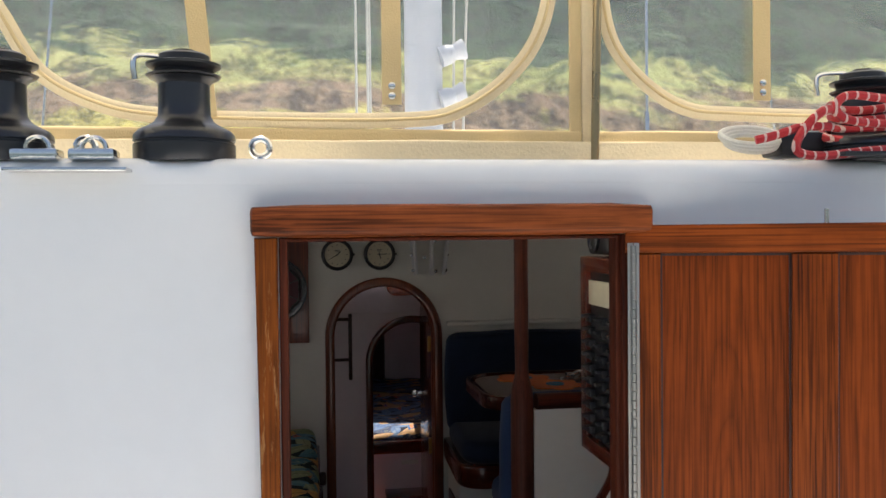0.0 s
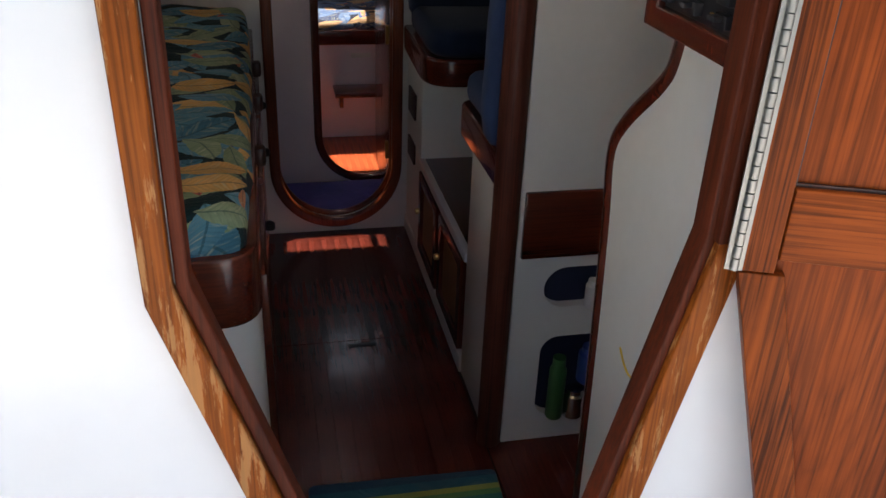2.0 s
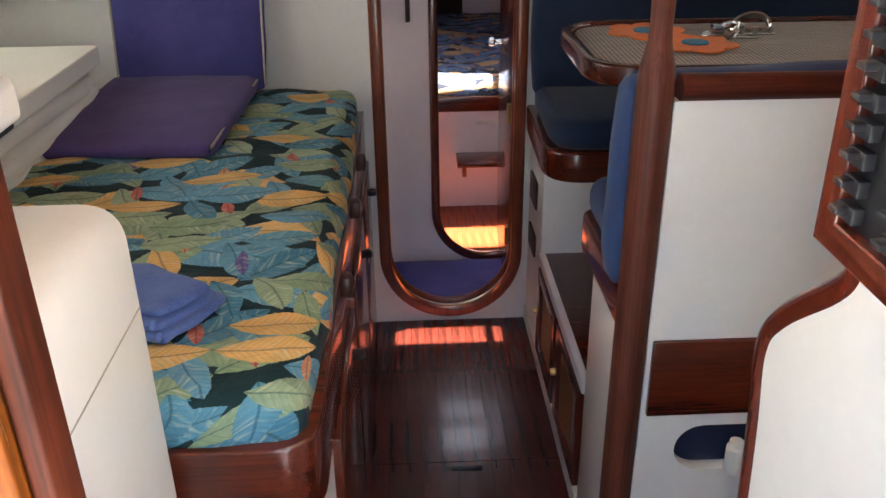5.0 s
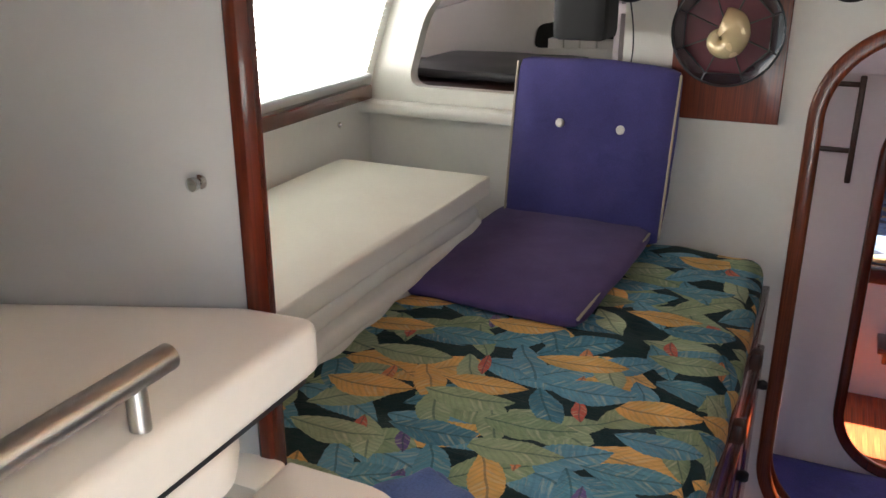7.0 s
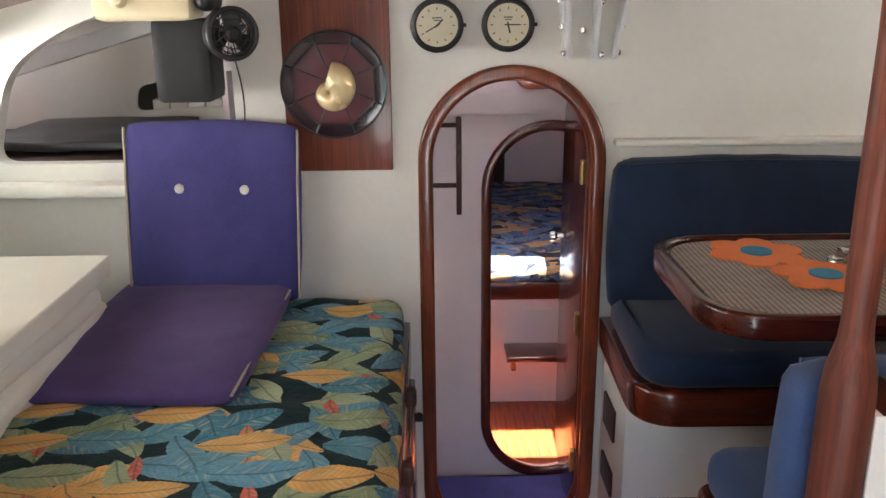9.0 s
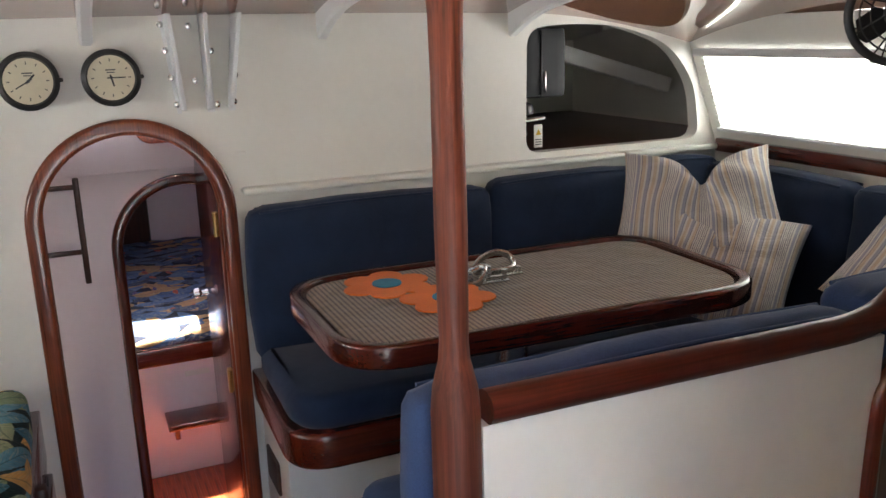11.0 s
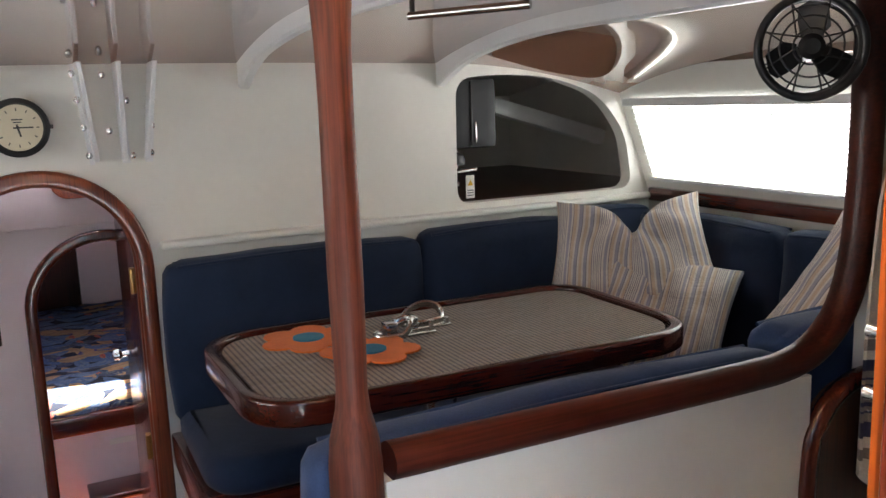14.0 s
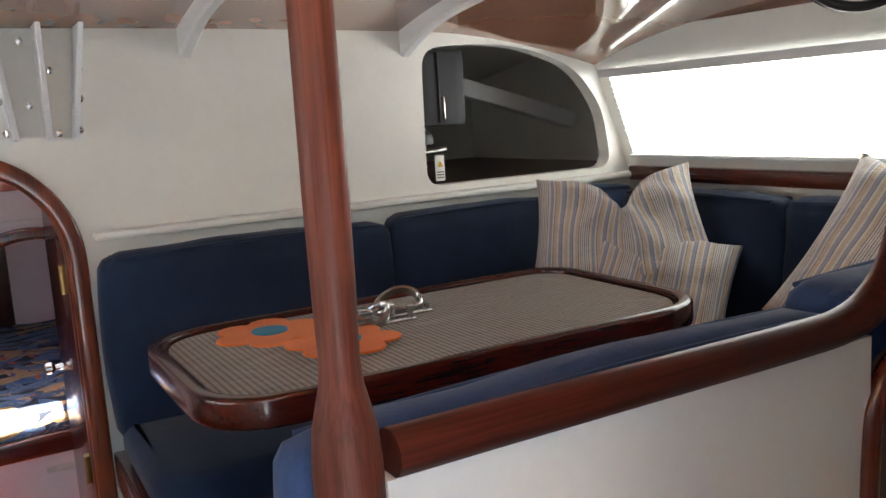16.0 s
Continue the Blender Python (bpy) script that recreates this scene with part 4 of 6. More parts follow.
settee_cushion(BACK, 2.12, 2.225, 2.75, 3.295, 0.905, 1.352)
settee_cushion("lighter blue settee back cushion along the half wall", 0.572, 1.42, 2.638, 2.73, 0.86, 1.301, mat=NAVY_SIDE)
settee_cushion("lighter blue settee back cushion along the half wall", 1.425, 2.10, 2.64, 2.76, 0.86, 1.325, mat=NAVY_SIDE)


# half wall, drawer and post
def half_wall():
    holes = [stadium(0.845, 0.50, 0.235, 0.12), stadium(0.855, 0.215, 0.24, 0.265, 10, 0.05)]
    w = plate("wall_half", [[(0.645, 0.0), (1.405, 0.0), (1.405, 1.275), (0.645, 1.275)], *holes], 0.03, at_y(2.60), WHITE)
    tagged(w, "white half wall with two open cubby holes", "wall", kind="structure")
    b = mesh_object("wall_cubby", joined([solid(0.66, 1.38, 2.615, 2.628, 0.0, 0.7, 0), solid(0.66, 1.38, 2.6151, 2.62, 0.36, 0.40, 0)]), LINING)
    tagged(b, "dark blue lining behind the cubby holes", "lining", kind="structure")
    path = [(0.655, 2.6, 1.296), (0.95, 2.6, 1.294), (1.25, 2.6, 1.292), (1.36, 2.6, 1.296), (1.43, 2.6, 1.318), (1.485, 2.6, 1.37), (1.515, 2.6, 1.45), (1.527, 2.6, 1.56), (1.53, 2.6, 1.75), (1.53, 2.6, 1.93)]
    r = mesh_object("trim_rail", sweep(bent(path, 6), 0.03, 12, flat=0.85), RAIL_WOOD)
    tagged(r, "mahogany rail that sweeps up from the half wall to the roof", "rail", kind="structure")
    d = thing("drawer", (0.9, 2.58, 0.59), "mahogany drawer under the half wall with a recessed pull", "drawer")
    mesh_object("front", solid(0.655, 1.36, 2.575, 2.598, 0.595, 0.778, 0.004), MAHOGANY_X, d)
    mesh_object("pull", joined([solid(0.88, 1.00, 2.566, 2.578, 0.668, 0.676, 0.002), solid(0.88, 1.00, 2.566, 2.578, 0.704, 0.712, 0.002), solid(0.88, 0.888, 2.566, 2.578, 0.668, 0.712, 0.002), solid(0.992, 1.00, 2.566, 2.578, 0.668, 0.712, 0.002)]), DARK_WOOD, d)
    # dark locker end beside it
    k = plate("trim_dark_panel", [rounded([(1.405, 0.0), (2.2, 0.0), (2.2, 1.25), (1.405, 1.25)], [0, 0, 0, 0.12], 8)], 0.03, at_y(2.59), DARK_WOOD)
    tagged(k, "dark brown timber panel below the rail", "panel", kind="structure")
    edge = mesh_object("trim_dark_edge", sweep(bent([(1.40, 2.585, 0.0), (1.40, 2.585, 0.6), (1.402, 2.585, 1.08), (1.425, 2.585, 1.19), (1.50, 2.585, 1.245), (1.62, 2.585, 1.25)], 6), 0.018, 10), MAHOGANY_Z)
    tagged(edge, "rounded mahogany edging of the dark panel", "trim", kind="structure")
    u = plate("wall_nav", [[(1.55, 1.25), (2.26, 1.25), (2.26, 1.9), (1.55, 1.9)]], 0.03, at_y(2.605), WHITE)
    tagged(u, "white panel above the dark locker", "wall", kind="structure")


half_wall()
POST = [(0.034, 0.0), (0.034, 1.27), (0.034, 1.30), (0.031, 1.335), (0.0215, 1.375), (0.0195, 1.40), (0.0205, 1.45), (0.0215, 1.55), (0.021, 1.65), (0.0205, 1.74), (0.0215, 1.81), (0.0245, 1.86), (0.0265, 1.892), (0.031, 1.90), (0.032, 1.945)]
tagged(mesh_object("turned_post", lathe(POST, (0.612, 2.6, 0), 28), POST_WOOD), "turned mahogany post from the sole to the roof", "post")


def table():
    t = thing("dinette_table", (1.1, 3.35, 0.43), "oval-ended dinette table with mahogany rim and ribbed mat", "table")
    out = rounded([(0.605, 3.085), (1.655, 3.065), (1.67, 3.645), (0.605, 3.655)], [0.15, 0.17, 0.13, 0.17], 12)
    inn = rounded([(0.632, 3.112), (1.628, 3.092), (1.643, 3.618), (0.632, 3.628)], [0.13, 0.15, 0.11, 0.15], 12)
    plate("rim", [out, inn], 0.052, at_z(1.186), TABLE_WOOD, t, 0.008)
    plate("top", [inn], 0.03, at_z(1.181), MAHOGANY_X, t)
    plate("mat", [rounded([(0.642, 3.122), (1.618, 3.102), (1.633, 3.608), (0.642, 3.618)], [0.12, 0.14, 0.10, 0.14], 12)], 0.004, at_z(1.199), TABLE_CLOTH, t)
    leg = mesh_object("leg", lathe([(0.12, 0.0), (0.12, 0.01), (0.045, 0.02), (0.040, 0.03), (0.040, 0.74)], (1.10, 3.35, 0.43), 28), STEEL, t)
    return t


table()

# ---------------------------------------------------------------- companionway
FRAME_Y = 1.536
trim_l = plate("trim_companionway_left", [[(-0.088, 1.80), (-0.052, 1.80), (-0.052, 1.178), (0.183, 0.42), (0.143, 0.42), (-0.08, 1.163)]], 0.026, at_y(FRAME_Y), TEAK_WORN, None, 0.003)
tagged(trim_l, "worn bare teak trim beside the companionway", "trim", kind="structure")
trim_r = plate("trim_companionway_right", [[(0.527, 1.20), (0.560, 1.165), (0.402, 0.42), (0.362, 0.42)]], 0.026, at_y(FRAME_Y), TEAK_WORN, None, 0.003)
tagged(trim_r, "worn bare teak trim on the sloping side of the companionway", "trim", kind="structure")
INNER = [(-0.036, 1.793), (-0.036, 1.178), (0.198, 0.43), (0.348, 0.43), (0.514, 1.194), (0.514, 1.793)]
jamb = plate("trim_companionway_jamb", [OPENING, INNER], 0.036, at_y(1.551), JAMB_WOOD, None, 0.003)
tagged(jamb, "mahogany lining of the companionway opening", "trim", kind="structure")
jr = mesh_object("trim_hinge_jamb", solid(0.521, 0.534, 1.520, 1.545, 1.19, 1.80, 0.003), JAMB_WOOD)
tagged(jr, "dark mahogany jamb behind the door hinge", "trim", kind="structure")
head = mesh_object("trim_companionway_head", soft(-0.092, 0.568, 1.492, 1.542, 1.80, 1.852, 0.012, 8, 0, 0.0015, 2, 9), TEAK_X)
tagged(head, "rounded teak drip rail over the companionway", "trim", kind="structure")


def companionway_door():
    a = radians(21)
    m = Matrix.Translation((0.549, 1.524, 0)) @ Matrix(((math.cos(a), 0, -math.sin(a), 0), (-math.sin(a), 0, -math.cos(a), 0), (0, 1, 0, 0), (0, 0, 0, 1)))
    t = thing("companionway_door", (0.549, 1.524, 0.45), "open varnished teak companionway door with recessed panels", "door")
    shape = [(0.0, 1.772), (0.0, 1.165), (0.185, 0.45), (0.385, 0.45), (0.575, 1.165), (0.575, 1.772)]
    plate("panels", [shape], 0.014, m, TEAK_PANEL, t)
    lay = lambda w: m @ Matrix.Translation((0, 0, w))
    plate("top_rail", [[(-0.02, 1.768), (0.59, 1.768), (0.59, 1.815), (-0.02, 1.815)]], 0.034, lay(0.004), TEAK_DOOR_X, t, 0.003)
    plate("stile", [[(0.002, 1.166), (0.038, 1.166), (0.038, 1.766), (0.002, 1.766)]], 0.032, lay(0.004), TEAK_Z, t, 0.002)
    plate("stile", [[(0.53, 1.166), (0.574, 1.166), (0.574, 1.766), (0.53, 1.766)]], 0.032, lay(0.004), TEAK_Z, t, 0.002)
    plate("muntin", [[(0.244, 1.268), (0.314, 1.268), (0.314, 1.766), (0.244, 1.766)]], 0.030, lay(0.004), TEAK_Z, t, 0.002)
    plate("mid_rail", [[(0.040, 1.182), (0.528, 1.182), (0.528, 1.266), (0.040, 1.266)]], 0.030, lay(0.004), TEAK_DOOR_X, t, 0.002)
    plate("lower_stile", [[(0.0, 1.164), (0.05, 1.164), (0.232, 0.45), (0.185, 0.45)]], 0.032, lay(0.004), TEAK_Z, t, 0.002)
    plate("lower_stile", [[(0.525, 1.164), (0.575, 1.164), (0.385, 0.45), (0.345, 0.45)]], 0.032, lay(0.004), TEAK_Z, t, 0.002)
    plate("lower_muntin", [[(0.245, 0.45), (0.316, 0.45), (0.316, 1.180), (0.245, 1.180)]], 0.030, lay(0.004), TEAK_Z, t, 0.002)
    # dark strips stand in for the shade line round the recessed panels
    for u0, u1 in ((0.038, 0.244), (0.314, 0.53)):
        plate("panel_edge_shade", [[(u0, 1.266), (u1, 1.266), (u1, 1.767), (u0, 1.767)], [(u0 + 0.003, 1.270), (u1 - 0.003, 1.270), (u1 - 0.003, 1.763), (u0 + 0.003, 1.763)]], 0.004, lay(0.009), DARK_WOOD, t)
    for w in (0, 1):
        plate("hinge_leaf", [[(-0.016 + 0.010 * w, 1.168), (-0.007 + 0.010 * w, 1.168), (-0.007 + 0.010 * w, 1.785), (-0.016 + 0.010 * w, 1.785)]], 0.004, lay(0.022), HINGE, t)
    pin = []
    for k in range(40):
        z = 1.170 + k * 0.0153
        pin.append(moved(lathe([(0.0048, 0.0), (0.0048, 0.0138)], (0, 0, z), 10), Matrix.Translation(m @ Vector((-0.0065, 0, 0.026)))))
    mesh_object("hinge_knuckles", joined(pin), HINGE, t)
    put = lambda u, v, w: m @ Matrix.Translation((u, v, w))
    rose = mesh_object("rose", moved(lathe([(0.039, 0), (0.039, 0.003), (0.037, 0.005), (0.012, 0.006), (0.012, 0.03), (0.008, 0.034)], (0, 0, 0), 36), put(0.281, 1.248, 0.019)), BRUSHED, t)
    for k in range(3):
        c = radians(90 + 120 * k)
        mesh_object("screw", moved(lathe([(0.005, 0), (0.005, 0.001), (0.003, 0.0018)], (0, 0, 0), 14), put(0.281 + 0.029 * math.cos(c), 1.248 + 0.029 * math.sin(c), 0.0245)), ALLOY, rose)
    mesh_object("lever", moved(sweep(bent([(0.012, 0, 0.036), (-0.02, 0, 0.04), (-0.055, 0.0, 0.042), (-0.092, 0.001, 0.04)], 5), [0.006 + 0.009 * math.sin(math.pi * min(1, k / 11)) for k in range(16)], 14), put(0.281, 1.248, 0.019)), MAHOGANY_X, rose)
    mesh_object("hook_pin", moved(sweep([(0.30, 1.815, 0.0), (0.30, 1.838, 0.0)], 0.004, 10), m), STEEL, t)
    return t


companionway_door()

# ---------------------------------------------------------------- nav partition, switch panel, extinguisher
PROFILE = [(1.585, 0.0), (2.045, 0.0), (2.075, 0.6), (2.10, 0.92), (2.118, 1.06), (2.075, 1.135), (1.965, 1.235), (1.935, 1.285), (1.92, 1.38), (1.585, 1.42)]
nav = plate("wall_nav_partition", [PROFILE], 0.03, at_x(0.668), WHITE)
tagged(nav, "white partition beside the companionway with a shaped edge", "wall", kind="structure")
edge = mesh_object("trim_nav_edge", sweep(bent([(0.668, y, z) for y, z in PROFILE[1:9]], 6), 0.023, 12, flat=0.9), MAHOGANY_Z)
tagged(edge, "dark mahogany edging that follows the shaped partition", "trim", kind="structure")


def switch_panel():
    t = thing("switch_panel", (0.6, 1.75, 1.352), "mahogany framed electrical panel with black breaker switches", "switch panel")
    y0, y1, z0, z1 = 1.60, 1.866, 1.352, 1.752
    mesh_object("box", solid(0.578, 0.665, y0, y1, z0, z1, 0.004), DARK_WOOD, t)
    plate("bezel", [[(y0, z0), (y1, z0), (y1, z1), (y0, z1)], [(y0 + 0.04, z0 + 0.03), (y1 - 0.035, z0 + 0.03), (y1 - 0.035, z1 - 0.03), (y0 + 0.04, z1 - 0.03)]], 0.028, at_x(0.572), MAHOGANY_Z, t, 0.003)
    face = mesh_object("face", solid(0.570, 0.580, y0 + 0.035, y1 - 0.03, z0 + 0.025, z1 - 0.025, 0.001), BLACK, t)
    mesh_object("meter", solid(0.565, 0.571, 1.70, 1.84, 1.655, 1.705, 0.002), DIAL, t)
    first = None
    for col in range(3):
        for row in range(10):
            m = Matrix.Translation((0.566, 1.67 + col * 0.075, 1.398 + row * 0.0255))
            if first is None:
                first = mesh_object("switch", joined([solid(-0.008, 0.004, -0.015, 0.015, -0.008, 0.008, 0.002), solid(-0.02, -0.006, -0.008, 0.008, 0.0, 0.007, 0.002)]), BLACK, face)
                o = first
            else:
                o = new("switch", first.data)
                o.parent, o.matrix_parent_inverse = face, face.matrix_basis.inverted()
            o.matrix_basis = m
    for row in range(10):
        mesh_object("brass_tag", solid(0.563, 0.567, 1.692, 1.702, 1.394 + row * 0.0255, 1.402 + row * 0.0255, 0.001), BRASS, face)
    mesh_object("edge_strip", solid(0.566, 0.60, 1.867, 1.877, z0, z1, 0.004), TEAK_Z, t)
    for z in (1.622, 1.648):
        mesh_object("catch", sweep([(0.570, 1.876, z), (0.570, 1.881, z)], [0.0022, 0.003], 12), STEEL, t)
    return t


switch_panel()
speaker = joined([solid(0.575, 0.66, 1.74, 1.865, 1.757, 1.825, 0.008), moved(lathe([(0.03, 0), (0.03, 0.006), (0.022, 0.008), (0.020, 0.004)], (0, 0, 0), 24), Matrix.Translation((0.575, 1.82, 1.79)) @ Matrix.Rotation(radians(-90), 4, "Y"))])
tagged(mesh_object("cabin_speaker", speaker, BLACK), "small black speaker above the switch panel", "speaker")


def extinguisher():
    c = (0.617, 1.755, 0.45)
    t = thing("fire_extinguisher", c, "red fire extinguisher with white label on the partition", "extinguisher")
    mesh_object("cylinder", lathe([(0.03, 0), (0.041, 0.008), (0.043, 0.02), (0.043, 0.235), (0.041, 0.262), (0.034, 0.29), (0.022, 0.315), (0.015, 0.325), (0.015, 0.35)], c, 32), RED_PAINT, t)
    mesh_object("label", lathe([(0.0435, 0.05), (0.0438, 0.051), (0.0438, 0.20), (0.0435, 0.201)], c, 32), LABEL, t)
    mesh_object("print", lathe([(0.0440, 0.165), (0.0442, 0.166), (0.0442, 0.185), (0.0440, 0.186)], c, 32), RED_PAINT, t)
    mesh_object("valve", solid(0.603, 0.631, 1.735, 1.775, 0.785, 0.835, 0.006), RED_PAINT, t)
    mesh_object("gauge", moved(lathe([(0.018, 0), (0.018, 0.012), (0.015, 0.014)], (0, 0, 0), 20), Matrix.Translation((0.617, 1.772, 0.838)) @ Matrix.Rotation(radians(-60), 4, "X")), STEEL, t)
    for lift, tilt, back in ((0.848, -22, 0.0), (0.800, -38, 0.012)):
        mesh_object("lever", moved(soft(-0.013, 0.013, -0.052, 0.035 + back, 0, 0.016, 0.006, 4), Matrix.Translation((0.617, 1.745, lift)) @ Matrix.Rotation(radians(tilt), 4, "X")), RED_PAINT, t)
    mesh_object("seal_tie", joined([sweep(bent([(0.60, 1.775, 0.80), (0.585, 1.80, 0.815), (0.58, 1.825, 0.845)], 6), 0.0016, 6), sweep(bent([(0.61, 1.765, 0.855), (0.605, 1.735, 0.885), (0.61, 1.705, 0.885)], 6), 0.0016, 6)]), YELLOW, t)
    mesh_object("bracket", solid(0.645, 0.653, 1.735, 1.775, 0.50, 0.75, 0.002), STEEL, t)
    return t


extinguisher()

# ---------------------------------------------------------------- oval doorway
def oval_trim(name, cx, cz, w, h, y, mat, label, wide=0.042):
    o = plate(name, [stadium(cx, cz, w, h), stadium(cx, cz, w - 2 * wide, h - 2 * wide)], 0.03, at_y(y), mat, None, 0.010)
    return tagged(o, label, "door frame", kind="structure")


oval_trim("trim_oval_doorway", 0.316, 0.812, 0.532, 1.578, 3.992, OVAL_WOOD, "varnished oval timber frame round the doorway")
oval_trim("trim_oval_doorway_back", 0.316, 0.812, 0.532, 1.578, 4.058, OVAL_WOOD, "varnished oval timber frame on the forward side")


def oval_door():
    t = thing("oval_door", (0.565, 4.08, 0.05), "open oval timber door seen edge-on with brass hinges", "door")
    m = Matrix.Translation((0.555, 4.085, 0)) @ FACING_X
    plate("leaf", [stadium(0.21, 0.812, 0.42, 1.46)], 0.026, m, MAHOGANY_Z, t, 0.004)
    for z in (0.32, 0.80, 1.28):
        mesh_object("hinge", joined([solid(0.528, 0.542, 4.076, 4.10, z - 0.035, z + 0.035, 0.002), moved(lathe([(0.006, 0), (0.006, 0.07)], (0.532, 4.074, z - 0.035), 12), FLAT)]), BRASS, t)
    mesh_object("knob", moved(lathe([(0.010, 0), (0.008, 0.02), (0.018, 0.03), (0.016, 0.045), (0.004, 0.05)], (0, 0, 0), 20), Matrix.Translation((0.54, 4.44, 0.98)) @ Matrix.Rotation(radians(-90), 4, "Y")), STEEL, t)
    return t


oval_door()

# ---------------------------------------------------------------- bulkhead fittings
def shell_plaque():
    t = thing("shell_plaque", (-0.165, 3.99, 1.315), "nautilus shell in an octagonal purple glass dish on a mahogany board", "wall art")
    plate("board", [[(-0.312, 1.315), (-0.020, 1.315), (-0.020, 1.80), (-0.312, 1.80)]], 0.02, at_y(3.988), BOARD_WOOD, t, 0.003)
    c = (-0.172, 1.556)
    octo = lambda r: [(c[0] + r * math.cos(radians(22.5 + 45 * k)), c[1] + r * math.sin(radians(22.5 + 45 * k))) for k in range(8)]
    circle = [(c[0] + 0.142 * math.cos(2 * math.pi * k / 48), c[1] + 0.142 * math.sin(2 * math.pi * k / 48)) for k in range(48)]
    plate("rim", [circle, octo(0.118)], 0.03, at_y(3.964), PURPLE_DARK, t, 0.002)
    plate("glass", [octo(0.120)], 0.014, at_y(3.968), PURPLE_GLASS, t)
    lead = [sweep([(x, 3.948, z) for x, z in circle], 0.003, 6, True), sweep([(x, 3.948, z) for x, z in octo(0.118)], 0.002, 6, True)]
    for k in range(8):
        a = radians(22.5 + 45 * k)
        p = lambda r, y: (c[0] + r * math.cos(a), y, c[1] + r * math.sin(a))
        lead.append(sweep([p(0.03, 3.960), p(0.117, 3.960)], 0.0018, 6))
        lead.append(sweep([p(0.118, 3.948), p(0.141, 3.948)], 0.0022, 6))
    mesh_object("leading", joined(lead), ANODISED, t)
    # the whorl: a growing spiral from the small coil to the broad body and its lip
    body, radii = [], []
    for k in range(65):
        q = k / 64
        a = radians(330 + 480 * q)
        r = 0.006 * math.exp(2.05 * q)
        body.append((c[0] - 0.012 + r * math.cos(a), 3.944 - 0.010 * q, c[1] - 0.018 + r * math.sin(a)))
        radii.append(0.010 * math.exp(1.62 * q) * (1.0 if q < 0.93 else 1.0 - 4.0 * (q - 0.93)))
    mesh_object("shell", sweep(body, radii, 24), SHELL, t, True, 80)
    return t


shell_plaque()


def gauge(x, z, turn, kind_label):
    t = thing("wall_gauge", (x, 3.999, z - 0.07), kind_label, "gauge", "round wall gauges")
    face = Matrix.Translation((x, 3.999, z)) @ Matrix.Rotation(radians(90), 4, "X")
    mesh_object("case", moved(lathe([(0.062, 0), (0.066, 0.01), (0.064, 0.034), (0.071, 0.036), (0.071, 0.046), (0.060, 0.050), (0.055, 0.042)], (0, 0, 0), 40), face), BLACK, t)
    mesh_object("dial", moved(lathe([(0.056, 0.041), (0.056, 0.043)], (0, 0, 0), 40), face), DIAL, t)
    ticks = [moved(solid(-0.0012, 0.0012, 0.040, 0.047, 0.0432, 0.0438, 0), Matrix.Rotation(radians(30 * k), 4, "Z")) for k in range(12)]
    mesh_object("markings", moved(joined(ticks + [solid(-0.012, 0.012, 0.018, 0.021, 0.0432, 0.0438, 0), solid(-0.009, 0.009, 0.012, 0.0145, 0.0432, 0.0438, 0)]), face), GREY_BOX, t)
    needles = [moved(solid(-0.0016, 0.0016, -0.01, 0.034, 0.0442, 0.0448, 0), Matrix.Rotation(radians(turn), 4, "Z")), moved(solid(-0.0022, 0.0022, -0.008, 0.022, 0.0450, 0.0456, 0), Matrix.Rotation(radians(turn * 2.3 + 40), 4, "Z")), lathe([(0.004, 0.043), (0.003, 0.047)], (0, 0, 0), 14)]
    mesh_object("pointer", moved(joined(needles), face), BLACK, t)
    mesh_object("lug", solid(x + 0.068, x + 0.078, 3.955, 3.965, z - 0.005, z + 0.005, 0.002), BLACK, t)
    return t


gauge(0.108, 1.708, 120, "black brass-cased ship's clock with an ivory dial")
gauge(0.297, 1.708, -90, "black cased barometer with an ivory dial")


def mast_brackets():
    t = thing("mast_support_bracket", (0.53, 3.98, 1.61), "three white painted alloy flanges bolted to the bulkhead", "bracket")
    for x0, x1 in ((0.442, 0.468), (0.532, 0.535), (0.618, 0.590)):
        bm = bmesh.new()
        w = 0.006
        lo, hi = 1.612, 1.86
        v = [bm.verts.new(p) for p in ((x1 - w, 3.999, lo), (x1 + w, 3.999, lo), (x1 + w, 3.965, lo + 0.004), (x1 - w, 3.965, lo + 0.004), (x0 - w, 3.999, hi), (x0 + w, 3.999, hi), (x0 + w, 3.90, hi), (x0 - w, 3.90, hi))]
        for f in ((0, 1, 2, 3), (4, 5, 6, 7), (0, 1, 5, 4), (1, 2, 6, 5), (2, 3, 7, 6), (3, 0, 4, 7)):
            bm.faces.new([v[i] for i in f])
        bmesh.ops.bevel(bm, geom=list(bm.edges), offset=0.002, segments=1, affect="EDGES")
        mesh_object("flange", bm, ALLOY, t)
        f = 0.015 * (1 if x0 > 0.5 else -1)
        plate("foot", [[(x1 - 0.004, lo - 0.006), (x1 + f, lo - 0.006), (x0 + f, hi), (x0 - 0.004, hi)]], 0.006, at_y(3.9965), ALLOY, t)
    for x, z in ((0.452, 1.63), (0.445, 1.70), (0.437, 1.77), (0.43, 1.835), (0.505, 1.69), (0.50, 1.83), (0.557, 1.625), (0.553, 1.765), (0.602, 1.63), (0.610, 1.70), (0.615, 1.765), (0.622, 1.83)):
        mesh_object("bolt", moved(lathe([(0.009, 0), (0.009, 0.004), (0.006, 0.005), (0.006, 0.011), (0.002, 0.012)], (0, 0, 0), 6), Matrix.Translation((x, 3.9955, z)) @ Matrix.Rotation(radians(90), 4, "X")), STEEL, t)
    return t


mast_brackets()
